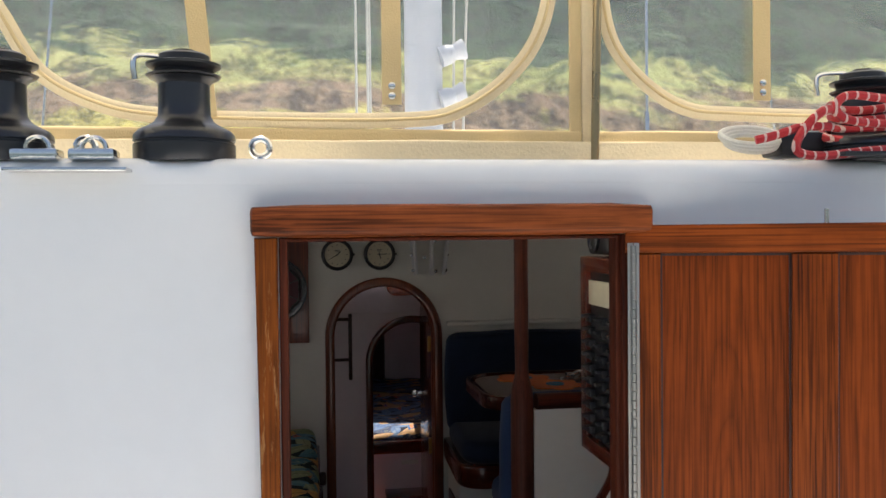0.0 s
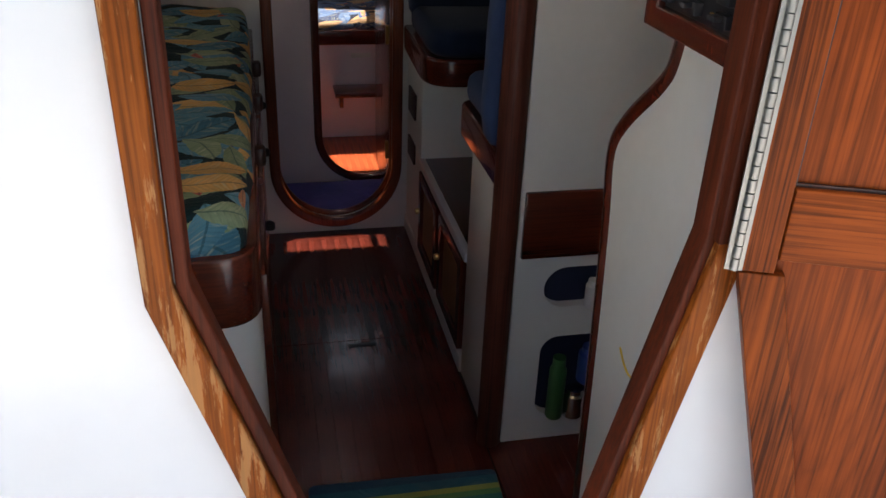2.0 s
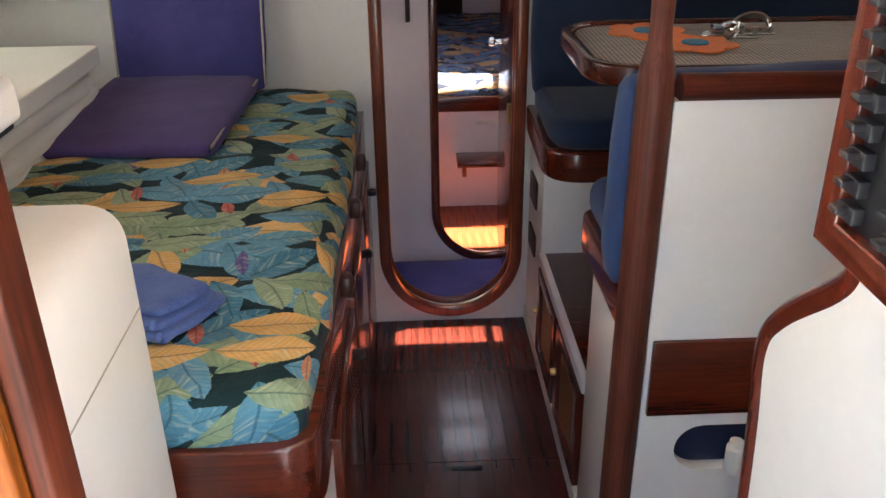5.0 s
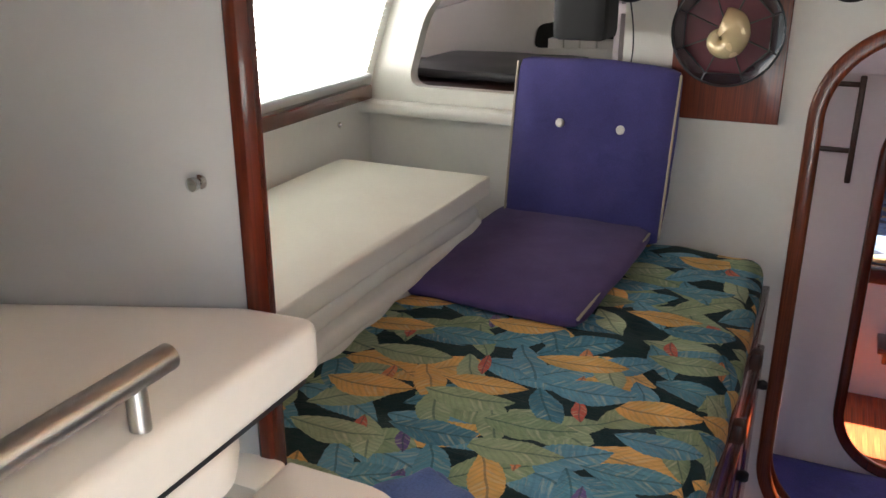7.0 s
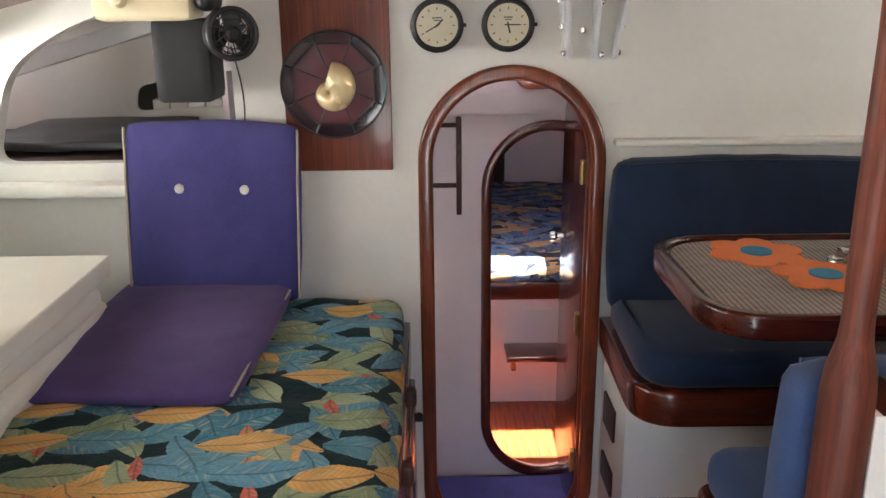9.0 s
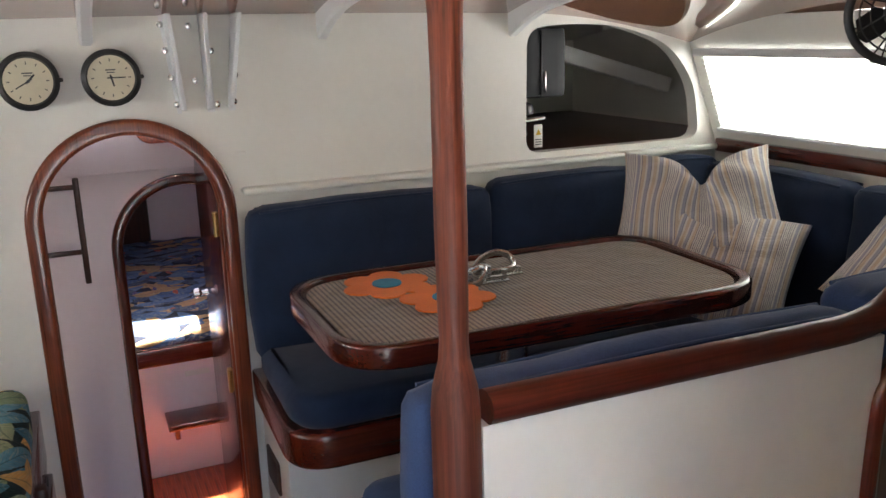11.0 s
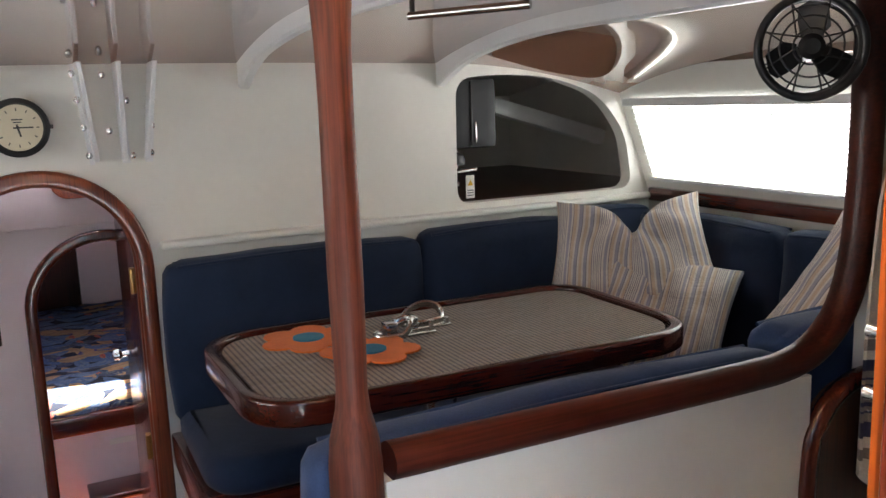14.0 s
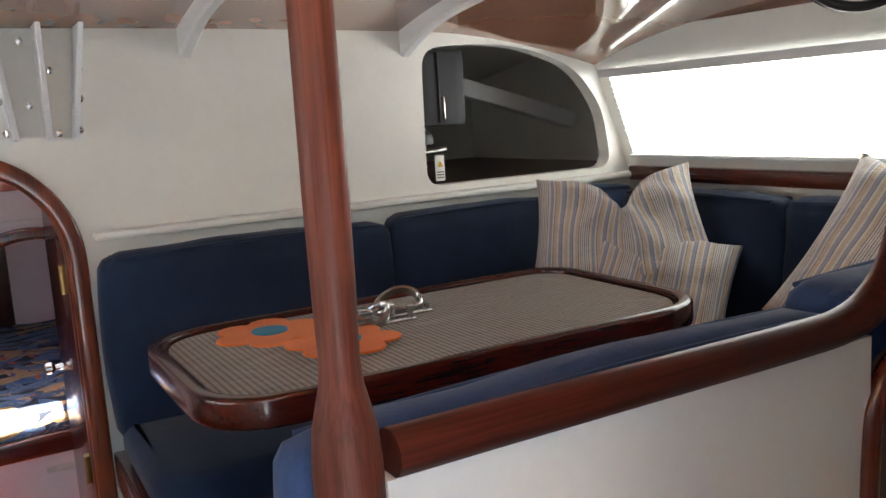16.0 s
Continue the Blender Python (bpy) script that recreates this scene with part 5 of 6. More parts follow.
tagged(mesh_object("wall_sticker", solid(0.588, 0.622, 3.997, 3.9995, 1.483, 1.493, 0.001), LABEL, None), "small pale printed sticker on the bulkhead", "sticker")

# ---------------------------------------------------------------- wing lockers behind the openings
def pod(name, x0, x1, z0, s):
    b = joined([solid(x0, x1, 4.052, 5.3, z0 - 0.05, z0 - 0.03, 0), solid(x0, x1, 5.3, 5.33, z0 - 0.05, 2.0, 0), solid(x0 - 0.02, x0, 4.052, 5.33, z0 - 0.05, 2.0, 0), solid(x1, x1 + 0.02, 4.052, 5.33, z0 - 0.05, 2.0, 0), solid(x0 + (0.16 if s < 0 else 0), x1, 4.052, 5.33, 2.0, 2.02, 0), moved(solid(x0 + (0.14 if s < 0 else 0), x1, -0.7, 0.7, 0, 0.02, 0), Matrix.Translation((0, 4.68, 1.84)) @ Matrix.Rotation(radians(-9), 4, "X"))])
    tagged(mesh_object("wall_locker_" + name, b, WHITE, smooth=False), "white inside of a wing locker", "locker", kind="structure")
    mid = (x0 + x1) / 2
    beam = moved(solid(-0.42, 0.50, -0.03, 0.03, -0.03, 0.03, 0.006), Matrix.Translation((mid, 4.5, 1.70 if s > 0 else 1.665)) @ Matrix.Rotation(radians(16 * s), 4, "Y"))
    tagged(mesh_object("ceiling_beam_" + name, beam, ALLOY), "white deck beam inside the wing locker", "beam", kind="structure")
    shelf = solid(x0 + 0.01, x1 - 0.01, 4.06, 5.29, z0 - 0.028, z0 - 0.012, 0.004)
    tagged(mesh_object("locker_shelf", shelf, DARK_WOOD), "dark shelf board inside a wing locker", "shelf", "wing locker shelves")


pod("starboard", 1.42, 2.50, 1.415, 1)
pod("port", -1.50, -0.40, 1.34, -1)
case = thing("hanging_case", (1.60, 4.10, 1.575), "smooth black plastic case hanging in the starboard locker", "case")
mesh_object("shell", soft(1.528, 1.69, 4.06, 4.14, 1.580, 1.800, 0.014, 8), GREY_CASE, case)
mesh_object("seam", solid(1.592, 1.597, 4.054, 4.062, 1.59, 1.792, 0.001), BLACK, case)
mesh_object("clasp", solid(1.603, 1.608, 4.048, 4.056, 1.60, 1.665, 0.001), STEEL, case)
tagged(mesh_object("bulkhead_light", lathe([(0.034, 0), (0.036, 0.012), (0.03, 0.03), (0.012, 0.04)], (1.545, 4.09, 1.53), 22), BLACK), "small round black fitting in the locker", "fitting")
gas = thing("gas_regulator", (1.56, 4.12, 1.40), "stainless gas fitting with a white warning tag", "fitting")
mesh_object("pipe", joined([sweep([(1.50, 4.10, 1.502), (1.63, 4.10, 1.510)], 0.009, 12), sweep([(1.50, 4.10, 1.46), (1.56, 4.10, 1.465)], 0.012, 12), sweep([(1.53, 4.10, 1.40), (1.53, 4.10, 1.51)], 0.014, 12)]), STEEL, gas)
mesh_object("tag", solid(1.570, 1.602, 4.062, 4.066, 1.42, 1.495, 0.002), LABEL, gas)
plate("warning_triangle", [[(1.576, 1.462), (1.596, 1.462), (1.586, 1.480)]], 0.002, at_y(4.0605), YELLOW, gas)
mesh_object("tag_print", joined([solid(1.575, 1.597, 4.0605, 4.0618, 1.445 - 0.008 * k, 1.448 - 0.008 * k, 0) for k in range(3)]), GREY_BOX, gas)
tagged(mesh_object("stowed_mat", soft(-1.30, -0.75, 4.2, 4.74, 1.335, 1.375, 0.018, 8, 0, 0.008, 9, 6), GREY_BOX), "dark grey folded mat in the port locker", "mat")
SLOT = rounded([(-0.985, 1.388), (-0.60, 1.402), (-0.60, 1.50), (-0.70, 1.522), (-0.83, 1.505), (-0.97, 1.475)], 0.03)
back = plate("wall_locker_port_back", [[(-1.49, 1.31), (-0.41, 1.31), (-0.41, 1.83), (-1.49, 1.83)], SLOT], 0.012, at_y(4.76), WHITE)
tagged(back, "white back panel of the port locker with a rounded slot", "locker", kind="structure")
# black board behind the slot stands for the shade within
nook = plate("trim_port_slot_shade", [[(-1.05, 1.35), (-0.52, 1.35), (-0.52, 1.56), (-1.05, 1.56)]], 0.01, at_y(4.86), BLACK)
tagged(nook, "black board behind the port locker slot for the shade inside", "opening", kind="structure")
tagged(mesh_object("book_row", joined([solid(-0.93 + 0.065 * k, -0.87 + 0.065 * k, 4.775, 4.85, 1.35, 1.425 + 0.006 * (k % 3), 0.003) for k in range(5)]), LABEL), "row of pale paperback books in the locker slot", "books")


def cabin_fan(name, centre, turn, label, r=0.085):
    t = thing(name, centre, label, "fan")
    m = Matrix.Translation(centre) @ Matrix.Rotation(radians(turn), 4, "Z") @ Matrix.Rotation(radians(90), 4, "X")
    circ = lambda q, z, n=40: [(q * math.cos(2 * math.pi * k / n), q * math.sin(2 * math.pi * k / n), z) for k in range(n)]
    mesh_object("rim", moved(joined([sweep(circ(r, 0.018), 0.007, 10, True), sweep(circ(r * 0.97, -0.022), 0.005, 8, True), sweep(circ(r * 0.99, 0.0), 0.006, 8, True, 2.4)]), m), BLACK, t)
    wires = [sweep(circ(r * q, 0.022 + 0.006 * (1 - q)), 0.0016, 6, True) for q in (0.35, 0.6, 0.8)]
    for k in range(8):
        a = radians(45 * k)
        wires.append(sweep([(0.02 * math.cos(a), 0.02 * math.sin(a), 0.03), (r * math.cos(a + 0.45), r * math.sin(a + 0.45), 0.02)], 0.0015, 6))
        wires.append(sweep([(0.02 * math.cos(a), 0.02 * math.sin(a), -0.035), (r * math.cos(a - 0.45), r * math.sin(a - 0.45), -0.024)], 0.0015, 6))
    mesh_object("cage", moved(joined(wires), m), BLACK, t)
    blades = []
    for k in range(3):
        b = bmesh.new()
        v = [b.verts.new(p) for p in ((0.012, -0.012, 0.006), (0.03, -0.028, 0.012), (r * 0.80, -0.024, 0.010), (r * 0.90, 0.004, 0.0), (r * 0.80, 0.018, -0.006), (0.04, 0.018, -0.008), (0.012, 0.012, -0.005))]
        f = b.faces.new(v)
        e = bmesh.ops.extrude_face_region(b, geom=[f])
        bmesh.ops.translate(b, verts=[q for q in e["geom"] if isinstance(q, bmesh.types.BMVert)], vec=(0, 0, 0.003))
        blades.append(moved(b, Matrix.Rotation(radians(120 * k + 90), 4, "Z")))
    mesh_object("blades", moved(joined(blades), m), BLACK, t)
    mesh_object("motor", moved(lathe([(0.012, 0.032), (0.02, 0.024), (0.021, -0.03), (0.014, -0.05), (0.004, -0.054)], (0, 0, 0), 24), m), BLACK, t)
    return t


fan = cabin_fan("ceiling_fan_small", (1.41, 2.62, 1.803), -42, "small black caged fan hanging from the roof", 0.078)
mesh_object("stem", joined([sweep([(1.41, 2.62, 1.885), (1.41, 2.62, 1.955)], 0.011, 14), lathe([(0.028, 0), (0.028, 0.02), (0.02, 0.03)], (1.41, 2.62, 1.928), 20)]), BLACK, fan)
mesh_object("cable", sweep(bent([(1.44, 2.62, 1.94), (1.47, 2.60, 1.91), (1.45, 2.60, 1.88), (1.43, 2.61, 1.87)], 6), 0.002, 6), BLACK, fan)

heater = thing("wall_fan_unit", (-0.56, 3.9, 1.74), "cream plastic fan unit on a swivel arm below the roof", "fan")
mesh_object("housing", soft(-0.69, -0.46, 3.66, 3.80, 1.735, 1.85, 0.02, 8), CREAM, heater)
mesh_object("arm", joined([sweep(bent([(-0.62, 3.64, 1.88), (-0.62, 3.63, 1.82), (-0.62, 3.64, 1.785)], 5), 0.012, 12), moved(lathe([(0.02, 0), (0.02, 0.01), (0.012, 0.02)], (0, 0, 0), 20), Matrix.Translation((-0.62, 3.655, 1.785)) @ Matrix.Rotation(radians(90), 4, "X"))]), CREAM, heater)
mesh_object("motor_end", soft(-0.46, -0.41, 3.67, 3.79, 1.755, 1.85, 0.025, 6), BLACK, heater)
mesh_object("bracket", solid(-0.64, -0.60, 3.63, 3.75, 1.86, 1.905, 0.004), CREAM, heater)
tagged(mesh_object("grey_case", soft(-0.605, -0.46, 3.80, 3.95, 1.53, 1.735, 0.014, 8), GREY_CASE), "dark grey equipment case hung on the bulkhead", "case")
port_fan = cabin_fan("wall_fan_black", (-0.405, 3.80, 1.70), 30, "small black caged fan on the bulkhead", 0.06)
mesh_object("stem", sweep([(-0.405, 3.83, 1.70), (-0.41, 3.93, 1.705), (-0.415, 3.999, 1.71)], 0.008, 10), BLACK, port_fan)
tagged(mesh_object("fan_cable", sweep(bent([(-0.44, 3.95, 1.66), (-0.425, 3.975, 1.55), (-0.43, 3.99, 1.45), (-0.47, 3.992, 1.38), (-0.50, 3.99, 1.33)], 8), 0.0022, 6), GREY_BOX), "thin grey cable hanging down the bulkhead", "cable")
for k, (x, y, z) in enumerate(((-1.283, 3.80, 1.24), (-1.283, 3.80, 1.10), (-1.283, 3.05, 1.22), (-1.283, 3.05, 1.08))):
    tagged(mesh_object("panel_screw", moved(lathe([(0.009, 0), (0.009, 0.004), (0.006, 0.008), (0.002, 0.009)], (0, 0, 0), 16), Matrix.Translation((x, y, z)) @ Matrix.Rotation(radians(90), 4, "Y")), STEEL), "small steel screw cap on the port lining", "screw", "lining screws")

tube = thing("strip_light", (1.12, 3.22, 1.90), "short stainless tube lamp fixed under the roof", "lamp")
mesh_object("tube", sweep([(1.05, 3.33, 1.915), (1.21, 3.11, 1.918)], 0.009, 14), STEEL, tube)
for x, y in ((1.055, 3.323), (1.205, 3.117)):
    mesh_object("end_clip", sweep([(x, y, 1.915), (x, y, 1.95)], 0.006, 8), BLACK, tube)


def hatch_shade():
    """Thin cloth that sags below the roof hatch."""
    t = thing("hatch_shade", (0.58, 2.36, 1.9), "thin amber cloth sagging below the roof hatch", "shade")

    def place(u, v):
        x, y = 0.22 + 0.66 * u, 2.06 + 0.60 * v
        sag = 0.055 * abs(math.sin(math.pi * u * 2)) ** 0.7 * math.sin(math.pi * v) + 0.01 * math.sin(9 * v + 4 * u)
        return (x, y, roof_z(x, y) - 0.012 - sag)

    mesh_object("cloth", grid_sheet(36, 24, place), HATCH_CLOTH, t).modifiers.new("cloth_thickness", "SOLIDIFY").thickness = 0.0015
    mesh_object("cord", sweep(bent([(0.42, 2.62, 1.92), (0.35, 2.66, 1.90), (0.30, 2.70, 1.893), (0.285, 2.72, 1.885)], 6), 0.006, 8), ROPE_WHITE, t)
    mesh_object("batten", sweep([(0.60, 2.64, 1.905), (0.70, 2.635, 1.905)], 0.008, 10), DARK_WOOD, t)
    return t


hatch_shade()

# ---------------------------------------------------------------- on the table
def flower_mat(x, y, z, r, turn):
    t = thing("flower_coaster", (x, y, z), "orange felt flower mat with a teal centre on the table", "coaster", "flower mats")
    petals = []
    for k in range(120):
        a = 2 * math.pi * k / 120
        q = r * (0.72 + 0.28 * abs(math.sin(3 * (a + turn))) ** 0.7 + 0.012 * math.sin(40 * a))
        petals.append((x + q * math.cos(a), y + q * math.sin(a)))
    plate("petals", [petals], 0.004, at_z(z + 0.002), ORANGE, t)
    plate("centre", [[(x + 0.32 * r * math.cos(2 * math.pi * k / 32), y + 0.32 * r * math.sin(2 * math.pi * k / 32)) for k in range(32)]], 0.003, at_z(z + 0.0055), TEAL, t)
    return t


flower_mat(0.845, 3.515, 1.2012, 0.113, 0.3)
flower_mat(0.925, 3.33, 1.2062, 0.110, 0.9)


def snap_shackles():
    t = thing("steel_clamp", (1.08, 3.45, 1.20), "polished stainless clamp fittings lying on the table", "fitting")
    def loop(cx, cy, r, turn, lift):
        return sweep([(cx + r * math.cos(a), cy + 0.55 * r * math.sin(a), 1.206 + lift * max(0, math.sin(a + turn))) for a in [2 * math.pi * k / 24 for k in range(24)]], 0.006, 8, True, 1.8)
    mesh_object("ring", joined([loop(1.13, 3.50, 0.055, 0.4, 0.035), loop(1.02, 3.42, 0.045, 1.2, 0.03)]), STEEL, t)
    mesh_object("strap", joined([solid(0.98, 1.12, 3.395, 3.415, 1.202, 1.208, 0.002), solid(1.06, 1.18, 3.435, 3.452, 1.202, 1.208, 0.002), solid(1.0, 1.03, 3.41, 3.45, 1.202, 1.236, 0.005), solid(1.08, 1.10, 3.45, 3.49, 1.202, 1.232, 0.005)]), STEEL, t)
    mesh_object("screw", lathe([(0.006, 0), (0.006, 0.02), (0.009, 0.02), (0.009, 0.026)], (1.11, 3.405, 1.206), 12), STEEL, t)
    mesh_object("screw", lathe([(0.006, 0), (0.006, 0.016)], (1.17, 3.443, 1.206), 12), STEEL, t)
    return t


snap_shackles()


def throw_pillow(m, w, h, label, seed, fold=0.0, sag=0.0, thick=0.075):
    """A knife-edge pillow with pulled corners and creases; a fold dents its top edge."""
    bm = bmesh.new()
    n = 26
    sides = []
    for s in (1, -1):
        g = []
        for j in range(n + 1):
            row = []
            for i in range(n + 1):
                u, v = 2 * i / n - 1, 2 * j / n - 1
                pinch = 1 - (0.07 + 0.12 * fold) * (1 - u * u) * abs(v) ** 3
                pinch2 = 1 - 0.07 * (1 - v * v) * abs(u) ** 3
                x, z = u * w / 2 * pinch2, v * h / 2 * pinch
                d = thick * ((1 - u ** 4) * (1 - v ** 4)) ** 0.55
                pull = fold * math.exp(-((u - 0.05) ** 2 + (0.75 - v) ** 2) / 0.30)
                x -= 0.7 * pull * (u - 0.05) * w / 2
                dent = fold * math.exp(-((u - 0.05) / 0.34) ** 2) * max(0, v + 0.2)
                x *= 1 - 0.11 * fold * v
                z -= 0.105 * dent + sag * (1 - u * u) * (1 - v) / 2
                crease = 0.020 * noise.noise((u * 3 + seed, v * 3, s)) + 0.010 * math.sin(7 * u + 5 * v + seed) * (1 - u * u) * (1 - v * v) + fold * 0.028 * math.sin(11 * math.atan2(u - 0.05, 1.15 - v)) * (1 - u * u) * (1 - v ** 4)
                row.append((x, s * (d + (crease if d > 0.01 else 0)) - 0.05 * dent, z))
            g.append(row)
        sides.append(g)
    verts = {}
    uv = bm.loops.layers.uv.new("cloth")

    def vert(s, i, j):
        key = (0 if i in (0, n) or j in (0, n) else s, i, j)
        if key not in verts:
            verts[key] = bm.verts.new(sides[s][j][i])
        return verts[key]

    for s in (0, 1):
        for j in range(n):
            for i in range(n):
                at = ((i, j), (i + 1, j), (i + 1, j + 1), (i, j + 1))
                f = bm.faces.new([vert(s, p, q) for p, q in at])
                for loop, (p, q) in zip(f.loops, at):
                    loop[uv].uv = (w * p / n, h * q / n)
    ob = mesh_object("throw_pillow", bm, CUSHION_STRIPE, None, True, 80)
    ob.matrix_basis = m
    return tagged(ob, label, "pillow", "striped throw pillows")


PILLOW = "cream and blue striped throw pillow on the settee"
def leaning(x, y, z, turn, lean, roll):
    return Matrix.Translation((x, y, z)) @ Matrix.Rotation(radians(turn), 4, "Z") @ Matrix.Rotation(radians(lean), 4, "X") @ Matrix.Rotation(radians(roll), 4, "Y")


throw_pillow(leaning(1.885, 3.63, 1.285, -39, -22, -4), 0.47, 0.32, PILLOW, 1.0, 0.85, 0.05)
throw_pillow(leaning(1.885, 3.515, 1.11, -42, -32, 14), 0.42, 0.38, PILLOW, 4.0, 0.1)
throw_pillow(leaning(2.06, 2.905, 1.205, -58, -24, 28), 0.47, 0.42, PILLOW, 7.0, 0.0, 0.0, 0.12)


def folded_towel():
    t = thing("folded_towel", (-0.3, 2.5, 0.95), "folded blue terry towel on the quilt", "towel")
    m = Matrix.Translation((-0.285, 2.47, 0.948)) @ Matrix.Rotation(radians(-28), 4, "Z")
    for k in range(3):
        b = soft(-0.15, 0.10 - 0.012 * k, -0.085 + 0.006 * k, 0.080 - 0.008 * k, 0.017 * k, 0.017 * k + 0.021, 0.0105, 18, 0.002, 0.010, k * 3.0, 16)
        mesh_object("fold", moved(b, m), TOWEL, t)
    for k, z in enumerate((0.020, 0.040)):
        hem = bent([(0.09 - 0.01 * k, -0.086, z), (0.03, -0.090, z - 0.005), (-0.05, -0.088, z + 0.006), (-0.13, -0.084, z)], 6)
        mesh_object("hem", moved(sweep(hem, 0.0085, 8), m), TOWEL, t)
    return t


folded_towel()


def hanging_towel():
    """A towel gathered on a hook, with a pointed lower corner."""
    def place(u, v):
        low = 1.10 - 0.10 * (1 - min(1, abs(u - 0.40) / 0.40)) + 0.03 * u
        z = low + (1.72 - low) * v
        gather = max(0.0, (v - 0.72) / 0.28) ** 1.6
        x = (1.484 + 0.215 * u) * (1 - gather) + (1.555 + 0.03 * u) * gather
        return (x, 2.535 + 0.020 * math.sin(15 * u + 0.6) * (1 - 0.4 * v) + 0.006 * math.sin(31 * u + 5 * v), z)
    ob = mesh_object("hanging_towel", grid_sheet(44, 40, place), TOWEL_STRIPE)
    md = ob.modifiers.new("cloth_thickness", "SOLIDIFY")
    md.thickness = 0.005
    hook = sweep(bent([(1.57, 2.592, 1.745), (1.57, 2.56, 1.735), (1.57, 2.535, 1.71), (1.57, 2.52, 1.725)], 5), 0.005, 8)
    tagged(mesh_object("towel_hook", hook, STEEL), "small steel hook that holds the towel", "hook")
    return tagged(ob, "white towel with navy stripes hanging from a hook", "towel")


hanging_towel()


def jar(x, z, r, h, mat, name, label, cat):
    return tagged(mesh_object(name, lathe([(r * 0.9, 0), (r, 0.004), (r, h * 0.8), (r * 0.75, h * 0.86), (r * 0.75, h)], (x, 2.575, z), 20), mat), label, cat)


cub = [("storage_jar", 0.86, 0.442, 0.020, 0.08, LABEL, "white jar in the upper cubby hole"), ("storage_tin", 0.905, 0.442, 0.022, 0.085, YELLOW, "yellow labelled tin in the upper cubby hole"), ("plastic_bottle", 0.79, 0.085, 0.024, 0.20, GREEN, "green bottle in the lower cubby hole"), ("steel_cup", 0.845, 0.085, 0.030, 0.09, STEEL, "stainless cup in the lower cubby hole"), ("white_mug", 0.91, 0.085, 0.030, 0.12, LABEL, "white mug in the lower cubby hole"), ("blue_tub", 0.88, 0.20, 0.034, 0.11, BLUE_PLASTIC, "blue plastic tub in the lower cubby hole")]
for name, x, z, r, h, mat, label in cub:
    jar(x, z, r, h, mat, name, label, name.split("_")[1])

matt = plate("floor_mat", [rounded([(0.085, 1.88), (0.565, 1.87), (0.597, 2.47), (0.095, 2.485)], 0.02)], 0.012, at_z(0.007), MAT_STRIPE, None, 0.004)
tagged(matt, "blue and green striped woven mat on the sole", "mat")

# ---------------------------------------------------------------- forward rooms
oval2 = stadium(0.50, 0.688, 0.48 - 0.04, 1.372 - 0.04)
fwd = plate("wall_second", [[(-0.385, -0.05), (1.405, -0.05), (1.405, 1.9), (-0.385, 1.9)], oval2], 0.04, at_y(4.53), LILAC)
tagged(fwd, "lilac white second bulkhead with an oval doorway", "wall", kind="structure")
oval_trim("trim_oval_second", 0.50, 0.688, 0.48, 1.372, 4.50, MAHOGANY_Z, "dark mahogany oval frame in the second bulkhead", 0.036)
tagged(mesh_object("wall_passage", joined([solid(-0.42, -0.40, 4.052, 4.51, -0.02, 1.9, 0), solid(1.05, 1.07, 4.052, 4.51, -0.02, 1.9, 0)]), LILAC), "lilac white sides of the passage", "wall", kind="structure")
tagged(plate("ceiling_passage", [[(-0.4, 4.052), (1.05, 4.052), (1.05, 4.51), (-0.4, 4.51)], [(-0.38, 4.30), (-0.24, 4.30), (-0.24, 4.478), (-0.38, 4.478)], [(0.10, 4.34), (0.44, 4.34), (0.44, 4.478), (0.10, 4.478)], [(0.47, 4.34), (0.50, 4.34), (0.50, 4.478), (0.47, 4.478)]], 0.02, at_z(1.71), LILAC), "pale pink passage ceiling", "ceiling", kind="structure")
tagged(mesh_object("ceiling_passage_beam", solid(-0.39, 1.04, 4.486, 4.508, 1.395, 1.69, 0.004), LILAC), "pale pink box beam over the passage", "beam", kind="structure")
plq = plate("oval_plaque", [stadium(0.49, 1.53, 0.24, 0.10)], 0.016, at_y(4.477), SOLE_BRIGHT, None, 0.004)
tagged(plq, "orange burl timber oval plaque on the beam", "plaque")
rack = thing("towel_ladder", (0.1, 4.45, 1.05), "dark timber towel ladder in the passage", "rack")
for x in (0.172, -0.06):
    mesh_object("upright", solid(x, x + 0.018, 4.44, 4.462, 1.06, 1.395, 0.004), DARK_WOOD, rack)
for z in (1.36, 1.155):
    mesh_object("rung", solid(-0.06, 0.18, 4.445, 4.458, z, z + 0.015, 0.003), DARK_WOOD, rack)
shelf = thing("passage_shelf", (0.06, 4.3, 0.3), "low dark timber shelf rails in the passage", "shelf")
mesh_object("rail", joined([solid(0.02, 0.075, 4.18, 4.20, 0.05, 0.80, 0.004), solid(0.02, 0.075, 4.40, 4.42, 0.05, 0.72, 0.004), solid(0.02, 0.07, 4.18, 4.42, 0.70, 0.72, 0.003), solid(0.02, 0.07, 4.18, 4.42, 0.42, 0.44, 0.003)]), DARK_WOOD, shelf)
tagged(mesh_object("bath_mat", soft(0.05, 0.60, 4.10, 4.48, 0.0, 0.022, 0.01, 10, 0.002, 0.004, 3, 12), MAT_BLUE), "indigo bath mat on the passage sole", "mat")

tagged(mesh_object("wall_forecabin", joined([solid(-0.62, -0.60, 4.552, 7.0, -0.02, 1.6, 0), solid(1.50, 1.52, 4.552, 7.0, -0.02, 1.6, 0), solid(-0.6, 1.5, 6.95, 6.97, -0.02, 1.6, 0)]), LILAC), "pale forward cabin sides", "wall", kind="structure")
HX0, HX1 = 0.30, 0.585
